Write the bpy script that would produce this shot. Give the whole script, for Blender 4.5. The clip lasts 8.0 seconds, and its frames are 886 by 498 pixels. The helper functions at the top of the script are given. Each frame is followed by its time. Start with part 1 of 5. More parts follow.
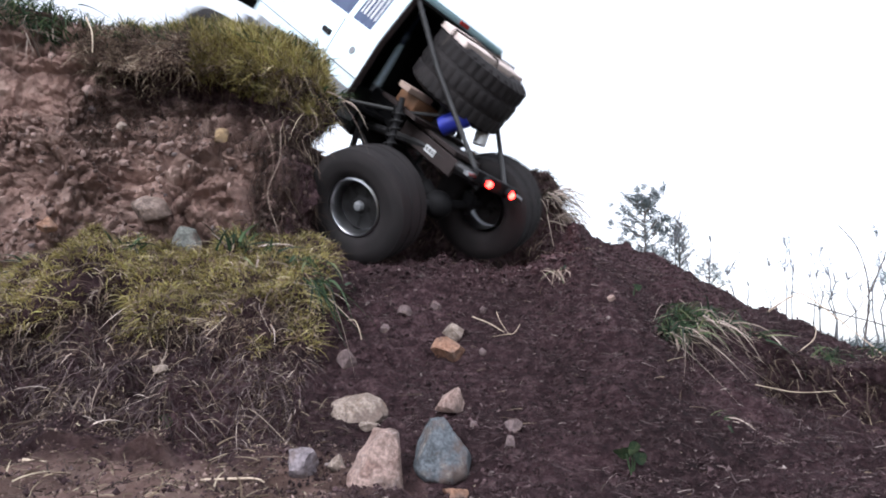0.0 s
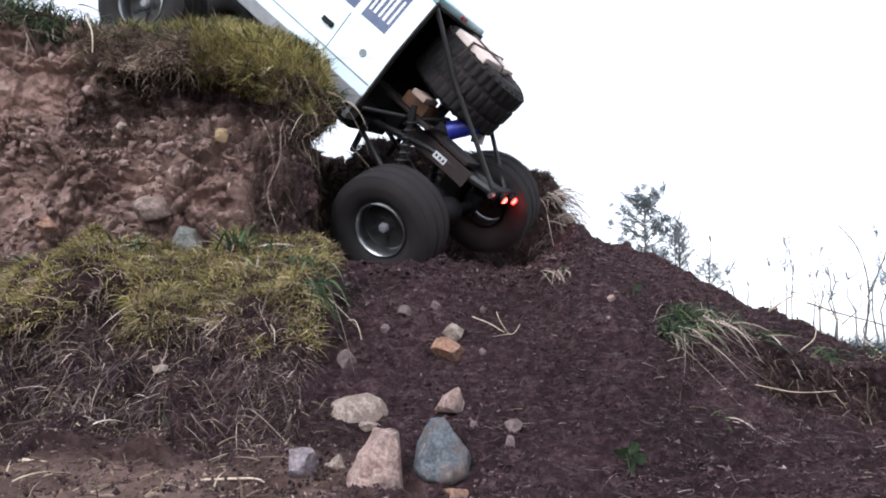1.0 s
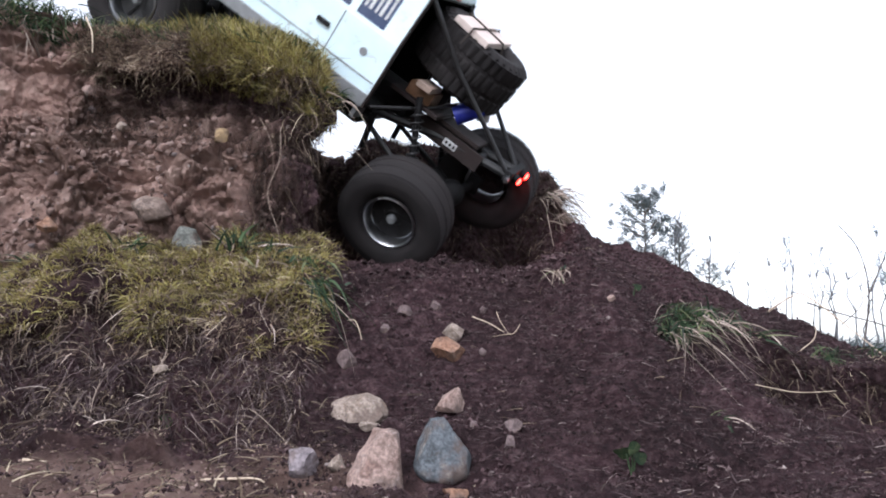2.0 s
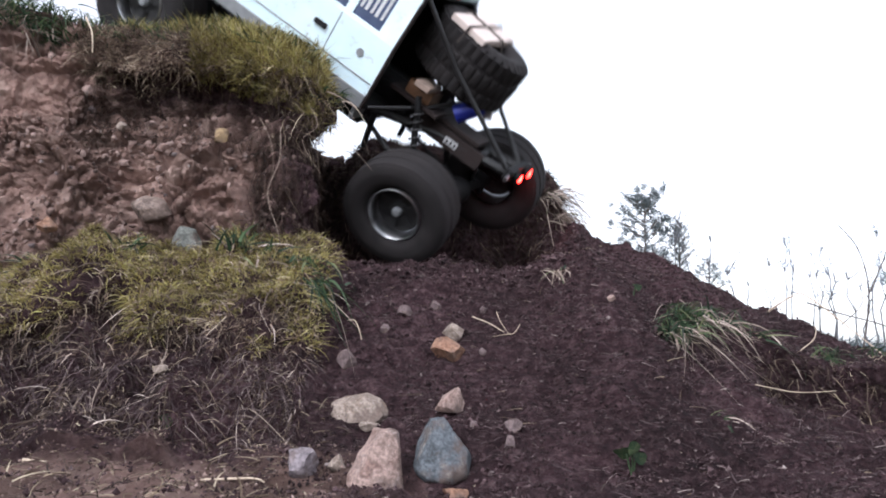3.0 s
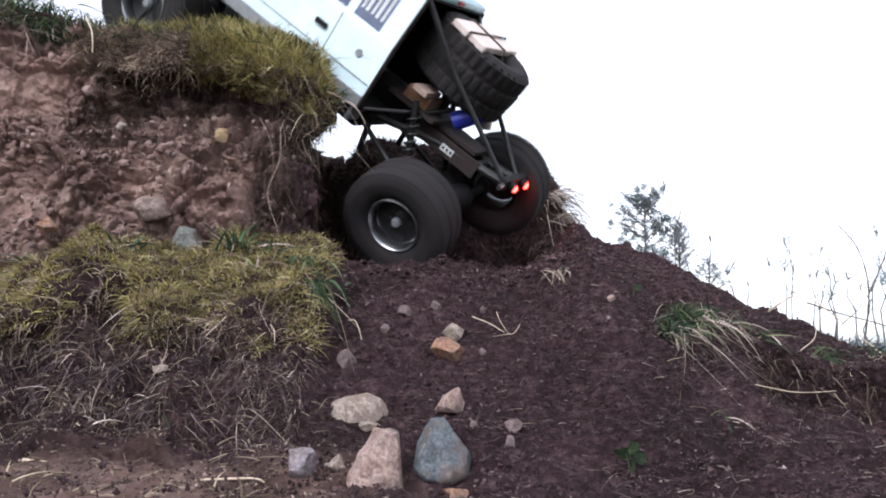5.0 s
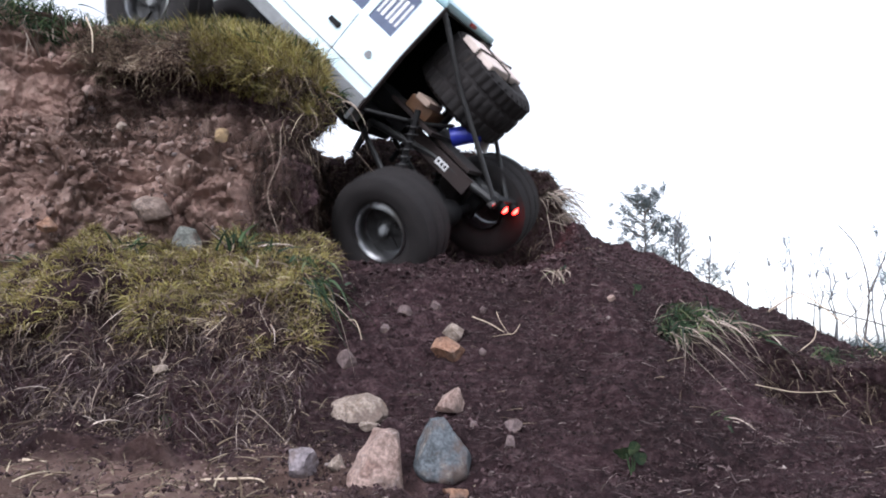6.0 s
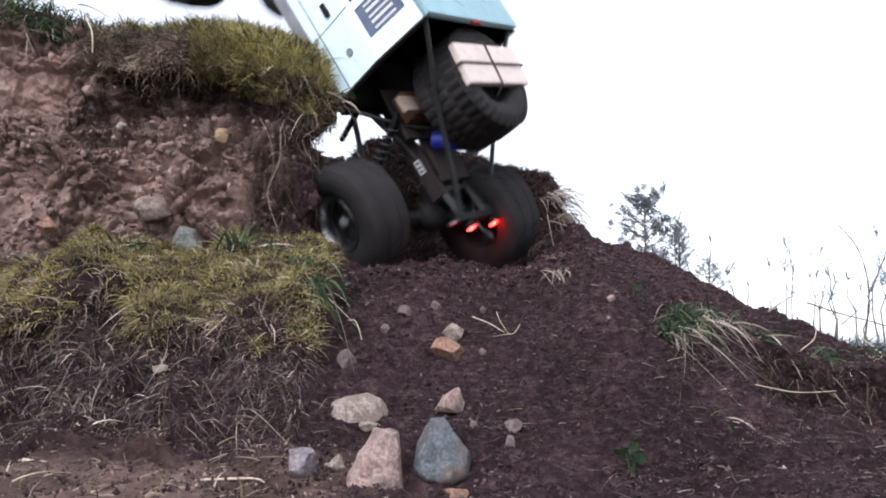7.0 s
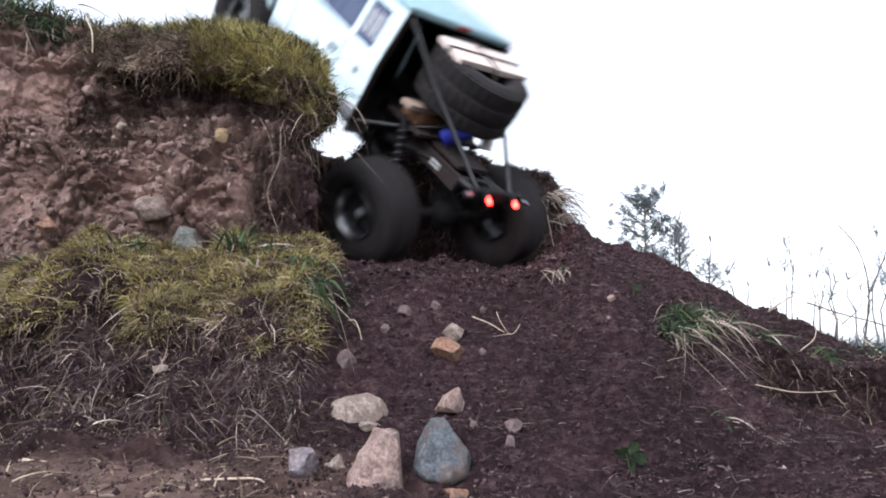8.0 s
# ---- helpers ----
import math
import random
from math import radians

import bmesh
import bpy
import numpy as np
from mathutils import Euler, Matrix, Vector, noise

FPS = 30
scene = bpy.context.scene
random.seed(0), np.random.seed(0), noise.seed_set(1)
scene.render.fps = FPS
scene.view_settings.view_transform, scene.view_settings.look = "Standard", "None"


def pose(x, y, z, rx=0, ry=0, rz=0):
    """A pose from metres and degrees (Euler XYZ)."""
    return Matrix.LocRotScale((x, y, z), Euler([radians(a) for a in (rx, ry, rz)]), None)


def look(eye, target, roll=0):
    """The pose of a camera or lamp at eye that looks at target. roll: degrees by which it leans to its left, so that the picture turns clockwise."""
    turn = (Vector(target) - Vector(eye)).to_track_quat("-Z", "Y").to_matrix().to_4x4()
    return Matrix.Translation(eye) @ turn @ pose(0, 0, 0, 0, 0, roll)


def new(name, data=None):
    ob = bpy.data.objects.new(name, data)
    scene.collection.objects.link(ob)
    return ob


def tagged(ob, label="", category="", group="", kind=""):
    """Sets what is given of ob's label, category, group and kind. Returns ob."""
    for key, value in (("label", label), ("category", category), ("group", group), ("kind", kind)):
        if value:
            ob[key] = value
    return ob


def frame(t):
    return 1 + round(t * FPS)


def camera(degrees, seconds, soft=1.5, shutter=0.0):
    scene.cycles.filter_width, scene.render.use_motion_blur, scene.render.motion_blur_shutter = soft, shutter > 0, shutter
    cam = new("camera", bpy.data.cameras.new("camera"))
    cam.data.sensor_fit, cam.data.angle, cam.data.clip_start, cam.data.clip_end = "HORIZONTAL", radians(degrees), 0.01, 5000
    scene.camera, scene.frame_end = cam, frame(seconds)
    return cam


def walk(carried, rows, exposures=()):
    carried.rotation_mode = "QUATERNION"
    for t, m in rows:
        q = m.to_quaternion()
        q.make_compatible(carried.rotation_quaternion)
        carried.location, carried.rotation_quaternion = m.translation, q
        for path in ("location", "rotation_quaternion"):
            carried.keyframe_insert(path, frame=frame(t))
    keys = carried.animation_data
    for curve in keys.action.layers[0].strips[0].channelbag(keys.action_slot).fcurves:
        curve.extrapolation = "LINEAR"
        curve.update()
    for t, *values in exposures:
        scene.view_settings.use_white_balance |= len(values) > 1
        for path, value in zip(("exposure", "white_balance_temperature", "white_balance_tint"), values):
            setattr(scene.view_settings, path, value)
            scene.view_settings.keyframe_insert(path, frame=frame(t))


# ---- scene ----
cam = camera(58, 8.0, soft=1.9, shutter=1.0)
CAM = look((0, 0, 0.16), (0, 1.0, 0.16 + math.tan(radians(7.0))))
walk(cam, [(0.0, CAM), (8.0, CAM)], exposures=[(0.0, 1.18, 6000, 12), (8.0, 1.18, 6000, 12)])

# ---- light: bright overcast sky ----
world = bpy.data.worlds.new("overcast_sky")
scene.world = world
world.use_nodes = True
wn, wl = world.node_tree.nodes, world.node_tree.links
sky = wn.new("ShaderNodeTexSky")
sky.sky_type, sky.sun_disc = "NISHITA", False
sky.sun_elevation, sky.sun_rotation = radians(46), radians(198)
sky.air_density, sky.dust_density, sky.ozone_density = 1.0, 1.2, 1.0
pale = wn.new("ShaderNodeHueSaturation")
pale.inputs["Saturation"].default_value = 0.18
wl.new(sky.outputs[0], pale.inputs["Color"])
wl.new(pale.outputs[0], wn["Background"].inputs["Color"])
wn["Background"].inputs["Strength"].default_value = 0.15
sun = new("sun", bpy.data.lights.new("sun", "SUN"))
sun.data.energy, sun.data.angle, sun.data.color = 1.38, radians(45), (1.0, 0.985, 0.965)
sun.matrix_world = look((-0.8, -2.5, 2.7), (0, 0, 0))


# ---- small tools ----
def smooth(a, b, t):
    s = np.clip((t - a) / (b - a), 0, 1)
    return s * s * (3 - 2 * s)


def lattice(ix, iy, iz, seed):
    h = (ix * 374761393 + iy * 668265263 + iz * 2147483647 + seed * 974711) & 0xFFFFFFFF
    h = ((h ^ (h >> 13)) * 1274126177) & 0xFFFFFFFF
    h = ((h ^ (h >> 16)) * 2246822519) & 0xFFFFFFFF
    return ((h ^ (h >> 15)) & 0xFFFFFF) / 0xFFFFFF * 2 - 1


def grain(p, size, seed=0):
    """Smooth noise between -1 and 1 at points p (n, 3), with lumps of that size in metres."""
    q = p / size
    i = np.floor(q).astype(np.int64)
    f = q - i
    f = f * f * (3 - 2 * f)
    out = 0
    for dx in (0, 1):
        for dy in (0, 1):
            for dz in (0, 1):
                w = np.abs(1 - dx - f[:, 0]) * np.abs(1 - dy - f[:, 1]) * np.abs(1 - dz - f[:, 2])
                out = out + w * lattice(i[:, 0] + dx, i[:, 1] + dy, i[:, 2] + dz, seed)
    return out


def cells(p, size, seed=0):
    """Distance to the nearest of scattered points, in cells: lumps and clods."""
    q = p / size
    i = np.floor(q).astype(np.int64)
    best = np.full(len(p), 9.0)
    for dx in (-1, 0, 1):
        for dy in (-1, 0, 1):
            for dz in (-1, 0, 1):
                c = i + np.array((dx, dy, dz))
                d2 = 0
                for k in range(3):
                    d2 = d2 + (c[:, k] + 0.5 + 0.5 * lattice(c[:, 0], c[:, 1], c[:, 2], seed + 7 * k) - q[:, k]) ** 2
                best = np.minimum(best, d2)
    return np.sqrt(best)


def chunks(p, size, seed=0):
    """Broken lumps: a height of its own for every lump, and how far a place is from the cracks between them."""
    q = p / size
    q = q + 0.35 * np.stack([grain(p, size * 0.9, seed + k) for k in (1, 2, 3)], 1)
    i = np.floor(q).astype(np.int64)
    one, two, level = np.full(len(p), 9.0), np.full(len(p), 9.0), np.zeros(len(p))
    for dx in (-1, 0, 1):
        for dy in (-1, 0, 1):
            for dz in (-1, 0, 1):
                c = i + np.array((dx, dy, dz))
                d = 0
                for k in range(3):
                    d = d + (c[:, k] + 0.5 + 0.45 * lattice(c[:, 0], c[:, 1], c[:, 2], seed + 7 * k) - q[:, k]) ** 2
                d = np.sqrt(d)
                new_best = d < one
                two = np.where(new_best, one, np.minimum(two, d))
                level = np.where(new_best, lattice(c[:, 0], c[:, 1], c[:, 2], seed + 91), level)
                one = np.where(new_best, d, one)
    return level, np.clip((two - one) / 0.22, 0, 1)


# ---- materials ----
def material(name, rough=0.8, metal=0.0, spec=0.3):
    m = bpy.data.materials.new(name)
    m.use_nodes = True
    b = m.node_tree.nodes["Principled BSDF"]
    b.inputs["Roughness"].default_value = rough
    b.inputs["Metallic"].default_value = metal
    b.inputs["Specular IOR Level"].default_value = spec
    return m, m.node_tree.nodes, m.node_tree.links, b


def ramp(nodes, links, source, stops):
    r = nodes.new("ShaderNodeValToRGB")
    while len(r.color_ramp.elements) < len(stops):
        r.color_ramp.elements.new(0.5)
    for e, (at, c) in zip(r.color_ramp.elements, stops):
        e.position, e.color = at, (*c, 1)
    links.new(source, r.inputs[0])
    return r.outputs[0]


def noise_node(nodes, links, scale, detail=4, space="Object", rough=0.6):
    c = nodes.new("ShaderNodeTexCoord")
    n = nodes.new("ShaderNodeTexNoise")
    n.inputs["Scale"].default_value, n.inputs["Detail"].default_value = scale, detail
    n.inputs["Roughness"].default_value = rough
    links.new(c.outputs[space], n.inputs["Vector"])
    return n.outputs["Fac"]


def mix(nodes, links, fac, a, b, how="MIX"):
    x = nodes.new("ShaderNodeMix")
    x.data_type, x.blend_type = "RGBA", how
    for sock, v in ((x.inputs[0], fac), (x.inputs[6], a), (x.inputs[7], b)):
        if isinstance(v, bpy.types.NodeSocket):
            links.new(v, sock)
        elif isinstance(v, (int, float)):
            sock.default_value = v
        else:
            sock.default_value = (*v, 1)
    return x.outputs[2]


def bump(nodes, links, height, bsdf, strength=0.5, depth=0.002):
    n = nodes.new("ShaderNodeBump")
    n.inputs["Strength"].default_value, n.inputs["Distance"].default_value = strength, depth
    links.new(height, n.inputs["Height"])
    links.new(n.outputs[0], bsdf.inputs["Normal"])


def plain(name, colour, rough=0.6, metal=0.0, vary=0.25, scale=60, relief=0.0, spec=0.4):
    """One colour with grain and blotches at two scales."""
    m, n, l, b = material(name, rough, metal, spec)
    dark = tuple(c * (1 - vary) for c in colour)
    light = tuple(min(1, c * (1 + vary)) for c in colour)
    a = ramp(n, l, noise_node(n, l, scale, 5), [(0.3, dark), (0.7, light)])
    c = mix(n, l, noise_node(n, l, scale / 7, 2), a, colour)
    l.new(c, b.inputs["Base Color"])
    if relief:
        bump(n, l, noise_node(n, l, scale * 3, 3), b, 0.6, relief)
    return m


def soil_material():
    m, n, l, b = material("soil", 0.95, 0, 0.15)
    dark = ramp(n, l, noise_node(n, l, 110, 8, rough=0.72), [(0.30, (0.0130, 0.0068, 0.0082)), (0.5, (0.047, 0.0255, 0.0300)), (0.72, (0.140, 0.092, 0.099))])
    clay = ramp(n, l, noise_node(n, l, 38, 6), [(0.27, (0.115, 0.076, 0.066)), (0.5, (0.345, 0.232, 0.200)), (0.76, (0.50, 0.38, 0.335))])
    at = n.new("ShaderNodeAttribute")
    at.attribute_name = "clay"
    c = mix(n, l, at.outputs["Fac"], dark, clay)
    turf = n.new("ShaderNodeAttribute")
    turf.attribute_name = "turf"
    sward = ramp(n, l, noise_node(n, l, 6, 8), [(0.32, (0.045, 0.042, 0.018)), (0.5, (0.10, 0.095, 0.035)), (0.7, (0.17, 0.145, 0.065))])
    c = mix(n, l, turf.outputs["Fac"], c, sward)
    blot = ramp(n, l, noise_node(n, l, 9, 4), [(0.35, (0.55, 0.52, 0.5)), (0.65, (1.15, 1.1, 1.08))])
    l.new(mix(n, l, 1.0, c, blot, "MULTIPLY"), b.inputs["Base Color"])
    bump(n, l, noise_node(n, l, 240, 9, rough=0.8), b, 1.0, 0.007)
    return m


def blade_material(name, stops, rough=0.6, thin=0.0):
    """Leaf or straw, with a colour of its own for every blade; thin ones let light through."""
    m, n, l, b = material(name, rough, 0, 0.25)
    g = n.new("ShaderNodeNewGeometry")
    c = ramp(n, l, g.outputs["Random Per Island"], stops)
    c2 = ramp(n, l, noise_node(n, l, 22, 4), [(0.34, (0.55, 0.53, 0.53)), (0.64, (1.25, 1.25, 1.25))])
    col = mix(n, l, 1.0, c, c2, "MULTIPLY")
    l.new(col, b.inputs["Base Color"])
    if thin:
        through_light = n.new("ShaderNodeBsdfTranslucent")
        l.new(col, through_light.inputs["Color"])
        both = n.new("ShaderNodeMixShader")
        both.inputs[0].default_value = thin
        l.new(b.outputs[0], both.inputs[1])
        l.new(through_light.outputs[0], both.inputs[2])
        l.new(both.outputs[0], n["Material Output"].inputs["Surface"])
    return m


SOIL = soil_material()


# ---- the ground: slope, notch, hump and bank, one sheet to the horizon ----
def crest(x):
    return np.interp(x, (-0.3, 0.0, 0.10, 0.125, 0.165, 0.27, 0.41, 0.56, 0.8, 1.3, 6), (0.257, 0.255, 0.256, 0.274, 0.318, 0.288, 0.208, 0.155, 0.11, 0.05, 0.0))


def bank_top(x):
    return np.interp(x, (-3, -0.62, -0.52, -0.45, -0.36, -0.27, -0.20, -0.165, -0.11, 0.0, 0.1, 0.2), (0.62, 0.60, 0.575, 0.548, 0.546, 0.542, 0.514, 0.466, 0.468, 0.487, 0.465, 0.44))


def bank_front(x, y):
    """How far up the near bank's face a place is, 0 to 1."""
    w = 0.012 * np.sin(x * 23) + 0.008 * np.sin(x * 57 + 1)
    edge = -0.157 - 0.045 * smooth(0.925, 0.965, y)
    return smooth(0.862, 0.955, y + w) * smooth(0.012, -0.022, x - edge)


def ground_height(x, y):
    base = 0.066 - 0.02 * smooth(0.1, -1.5, y)
    zc, yc = crest(x), 0.955 + 0.125 * smooth(0.10, 0.26, x)
    up = np.clip((y - 0.56) / (yc - 0.56), 0, 1)
    up = up * 0.75 + 0.25 * smooth(0, 1, up)
    low = base + (zc - base) * up
    low = low - 0.022 * smooth(0.955, 0.99, y) * smooth(1.30, 1.2, y) * smooth(0.2, 0.1, x)
    side = smooth(0.15, 0.24, x)
    low = low - side * np.clip(y - yc, 0, None) * 0.30
    low = np.where(side > 0, np.maximum(low, -0.02 - 0.5 * smooth(3, 60, y)), low)
    low = low - 0.048 * smooth(0.820, 0.795, y + 0.01 * np.sin(x * 30)) * smooth(0.27, 0.34, x) * smooth(0.60, 0.72, y)
    zh = np.interp(y, (0.595, 0.63, 0.655, 0.685, 0.70, 0.77, 0.85, 0.95), (0.0, 0.088, 0.125, 0.170, 0.185, 0.231, 0.270, 0.283))
    hump = smooth(-0.098, -0.137, x + 0.1 * (y - 0.75)) * (1 - 0.85 * smooth(-0.37, -0.50, x))
    z = np.maximum(low, low + (zh - low) * hump)
    near = bank_front(x, y)
    back = smooth(1.25, 1.31, y + 0.012 * np.sin(x * 40)) * smooth(0.215, 0.175, x)
    top = bank_top(x) - 0.055 * smooth(0.955, 1.02, y) * smooth(-0.1, -0.2, x) * smooth(1.6, 1.3, y)
    top = top + 0.040 * np.exp(-(((x + 0.13) / 0.08) ** 2)) * smooth(1.15, 1.25, y) * smooth(2.2, 1.6, y)
    m = np.maximum(near, back)
    return z + (top - z) * m * (top > z)


def spread(lo, hi, step, out, grow=1.25):
    """Even steps between lo and hi, then ever wider ones out to the horizon."""
    mid = list(np.arange(lo, hi, step))
    a, s = [], step
    while lo - sum(a) > -out:
        s *= grow
        a.append(s)
    left = [lo - sum(a[: i + 1]) for i in range(len(a))]
    right = [mid[-1] + sum(a[: i + 1]) for i in range(len(a))]
    return np.array(left[::-1] + mid + right)


def build_ground():
    xs = spread(-0.66, 0.66, 0.0021, 400)
    fine = np.linspace(0.40, 1.42, 1600)
    rows = 520
    nx = len(xs)
    X = np.repeat(xs[:, None], len(fine), 1)
    H = ground_height(X, np.repeat(fine[None], nx, 0))
    seg = np.hypot(np.diff(fine)[None], np.diff(H, axis=1))
    arc = np.concatenate([np.zeros((nx, 1)), np.cumsum(seg, 1)], 1)
    Y = np.stack([np.interp(np.linspace(0, a[-1], rows), a, fine) for a in arc])
    far = spread(0.40, 1.42, 0.01, 400)
    before, after = far[far < 0.395], far[far > 1.43]
    Y = np.concatenate([np.repeat(before[None], nx, 0), Y, np.repeat(after[None], nx, 0)], 1)
    ny = Y.shape[1]
    X = np.repeat(xs[:, None], ny, 1)
    Z = ground_height(X, Y)
    P = np.stack([X, Y, Z], -1)
    # the sod's lip hangs over a hollow
    f = bank_front(X, Y)
    along = smooth(-0.135, -0.17, X) * smooth(-0.43, -0.37, X)
    P[..., 1] += along * (-0.016 * smooth(0.72, 0.86, f) * smooth(1.02, 0.93, f) + 0.017 * smooth(0.42, 0.60, f) * smooth(0.80, 0.71, f))
    P[..., 0] += 0.045 * smooth(0.385, 0.455, Z) * smooth(-0.36, -0.18, X) * smooth(1.0, 0.93, Y) * smooth(0.80, 0.84, Y)
    # the hump's moss overhangs its cut face, and turf overhangs the hollow on the right
    wave = grain(P.reshape(-1, 3) * np.array((1, 0, 0)), 0.06, 61).reshape(X.shape)
    on_hump = smooth(-0.115, -0.135, X) * smooth(0.60, 0.63, Y) * smooth(0.80, 0.76, Y)
    edge_z = 0.188 + 0.018 * wave
    patchy = 0.25 + 0.75 * smooth(-0.5, 0.4, grain(P.reshape(-1, 3) * np.array((1, 0, 0)), 0.085, 67).reshape(X.shape))
    P[..., 1] += on_hump * patchy * (-0.024 * smooth(-0.004, 0.012, Z - edge_z) * smooth(0.055, 0.02, Z - edge_z) + 0.022 * smooth(-0.055, -0.03, Z - edge_z) * smooth(-0.001, -0.012, Z - edge_z))
    P[..., 1] += smooth(0.29, 0.35, X) * smooth(0.72, 0.62, X) * (-0.028 * smooth(0.808, 0.825, Y) * smooth(0.90, 0.84, Y) + 0.012 * smooth(0.782, 0.792, Y) * smooth(0.809, 0.803, Y))
    du, dv = np.gradient(P, axis=0), np.gradient(P, axis=1)
    N = np.cross(du, dv)
    N /= np.linalg.norm(N, axis=-1, keepdims=True) + 1e-12
    p = P.reshape(-1, 3)
    reach = np.hypot(p[:, 0], p[:, 1] - 0.9)
    keep = reach < 2.2
    q = p[keep]
    fk = f.reshape(-1)[keep]
    cl = (fk > 0.02) & ((fk < 0.8) | ((fk < 0.985) & (q[:, 0] < -0.41)))
    knoll = (fk < 0.05) & (q[:, 0] < -0.12) & (q[:, 1] > 0.6) & (q[:, 1] < 0.9)
    d = 0.010 * grain(q, 0.09, 1) + 0.0055 * grain(q, 0.035, 2) + 0.0032 * grain(q, 0.014, 3) + 0.0021 * grain(q, 0.0065, 4)
    clod = np.clip(0.62 - cells(q, 0.020, 5), -0.6, 0.6)
    clod2 = np.clip(0.6 - cells(q, 0.045, 9), -0.5, 0.6)
    d += np.where(cl, 0, 0.005 * clod + 0.006 * clod2 + 0.006 * grain(q, 0.055, 17) + 0.005 * grain(q, 0.022, 18))
    face = q[cl]
    broken = 0.004 * grain(face, 0.03, 33) + 0.003 * grain(face, 0.010, 34) + 0.0022 * grain(face, 0.0055, 35)
    for size, rise, crack, seed in ((0.050, 0.010, 0.011, 5), (0.023, 0.0070, 0.0095, 9), (0.0110, 0.0034, 0.0045, 15)):
        level, inside = chunks(face, size, seed)
        some = 0.25 + 0.75 * smooth(-0.45, 0.1, grain(face, size * 3.5, seed + 50))
        broken = broken + rise * level * some + crack * (inside - 1) * some
    d[cl] += broken
    d += np.where(knoll, 0.017 * grain(q, 0.055, 41) + 0.011 * grain(q, 0.024, 42), 0)
    fade = smooth(2.2, 1.5, reach[keep])
    p[keep] += N.reshape(-1, 3)[keep] * (d * fade)[:, None]
    me = bpy.data.meshes.new("ground")
    ids = np.arange(nx * ny).reshape(nx, ny)
    faces = np.stack([ids[:-1, :-1], ids[1:, :-1], ids[1:, 1:], ids[:-1, 1:]], -1).reshape(-1, 4)
    me.vertices.add(len(p))
    me.vertices.foreach_set("co", p.astype(np.float32).ravel())
    me.loops.add(len(faces) * 4)
    me.loops.foreach_set("vertex_index", faces.astype(np.int32).ravel())
    me.polygons.add(len(faces))
    me.polygons.foreach_set("loop_start", np.arange(0, len(faces) * 4, 4, dtype=np.int32))
    me.polygons.foreach_set("use_smooth", np.zeros(len(faces), bool))
    me.update()
    clay = me.attributes.new("clay", "FLOAT", "POINT")
    fr = f.reshape(-1)
    c = smooth(0.0, 0.1, fr) * np.maximum(smooth(0.72, 0.5, fr), smooth(-0.38, -0.43, p[:, 0]) * smooth(1.0, 0.97, fr)) * smooth(-0.16, -0.24, p[:, 0])
    c = np.maximum(c, 0.62 * smooth(0.62, 0.57, p[:, 1]) * smooth(0.0, -0.1, p[:, 0]) * smooth(-1.0, -0.7, p[:, 0]) * smooth(0.1, 0.35, p[:, 1]))
    clay.data.foreach_set("value", np.clip(c + 0.25 * grain(p, 0.05, 21) * (c > 0.02), 0, 1).astype(np.float32))
    far = smooth(1.0, 1.9, np.hypot(p[:, 0] - 0.1, p[:, 1] - 0.8) + 0.25 * grain(p, 0.35, 51))
    turf = me.attributes.new("turf", "FLOAT", "POINT")
    turf.data.foreach_set("value", far.astype(np.float32))
    me.materials.append(SOIL)
    ob = tagged(new("ground", me), "dark crumbly soil slope with an eroded clay bank", "ground", kind="structure")
    return ob, p, N.reshape(-1, 3), fr


GROUND, GP, GN, GF = build_ground()


# ---- mesh tools for things ----
def part(name, bm, mat, parent=None, label="", shade=False):
    me = bpy.data.meshes.new(name)
    bmesh.ops.recalc_face_normals(bm, faces=bm.faces)
    bm.to_mesh(me)
    bm.free()
    me.materials.append(mat)
    if shade:
        me.polygons.foreach_set("use_smooth", np.ones(len(me.polygons), bool))
        me.set_sharp_from_angle(angle=radians(38))
    ob = new(name, me)
    ob.parent = parent
    if label:
        ob["label"] = label
    return ob


def add_box(bm, x0, x1, y0, y1, z0, z1, m=None, bevel=0.0):
    mm = Matrix.Translation(((x0 + x1) / 2, (y0 + y1) / 2, (z0 + z1) / 2)) @ Matrix.Diagonal((abs(x1 - x0), abs(y1 - y0), abs(z1 - z0), 1))
    if m is not None:
        mm = m @ mm
    vs = bmesh.ops.create_cube(bm, size=1, matrix=mm)["verts"]
    if bevel:
        es = list({e for v in vs for e in v.link_edges})
        bmesh.ops.bevel(bm, geom=es, offset=bevel, segments=2, profile=0.6, affect="EDGES")
    return bm


def box(x0, x1, y0, y1, z0, z1, bevel=0.0012):
    return add_box(bmesh.new(), x0, x1, y0, y1, z0, z1, None, bevel)


def add_rod(bm, a, b, r, sides=12, r2=None):
    a, b = Vector(a), Vector(b)
    m = Matrix.Translation((a + b) / 2) @ (b - a).to_track_quat("Z", "Y").to_matrix().to_4x4()
    bmesh.ops.create_cone(bm, cap_ends=True, segments=sides, radius1=r, radius2=r if r2 is None else r2, depth=(b - a).length, matrix=m)
    return bm


def rod(*points, r=0.002, sides=12):
    """A bent bar through the points."""
    bm = bmesh.new()
    for a, b in zip(points, points[1:]):
        add_rod(bm, a, b, r, sides)
    for c in points[1:-1]:
        bmesh.ops.create_uvsphere(bm, u_segments=sides, v_segments=6, radius=r, matrix=Matrix.Translation(c))
    return bm


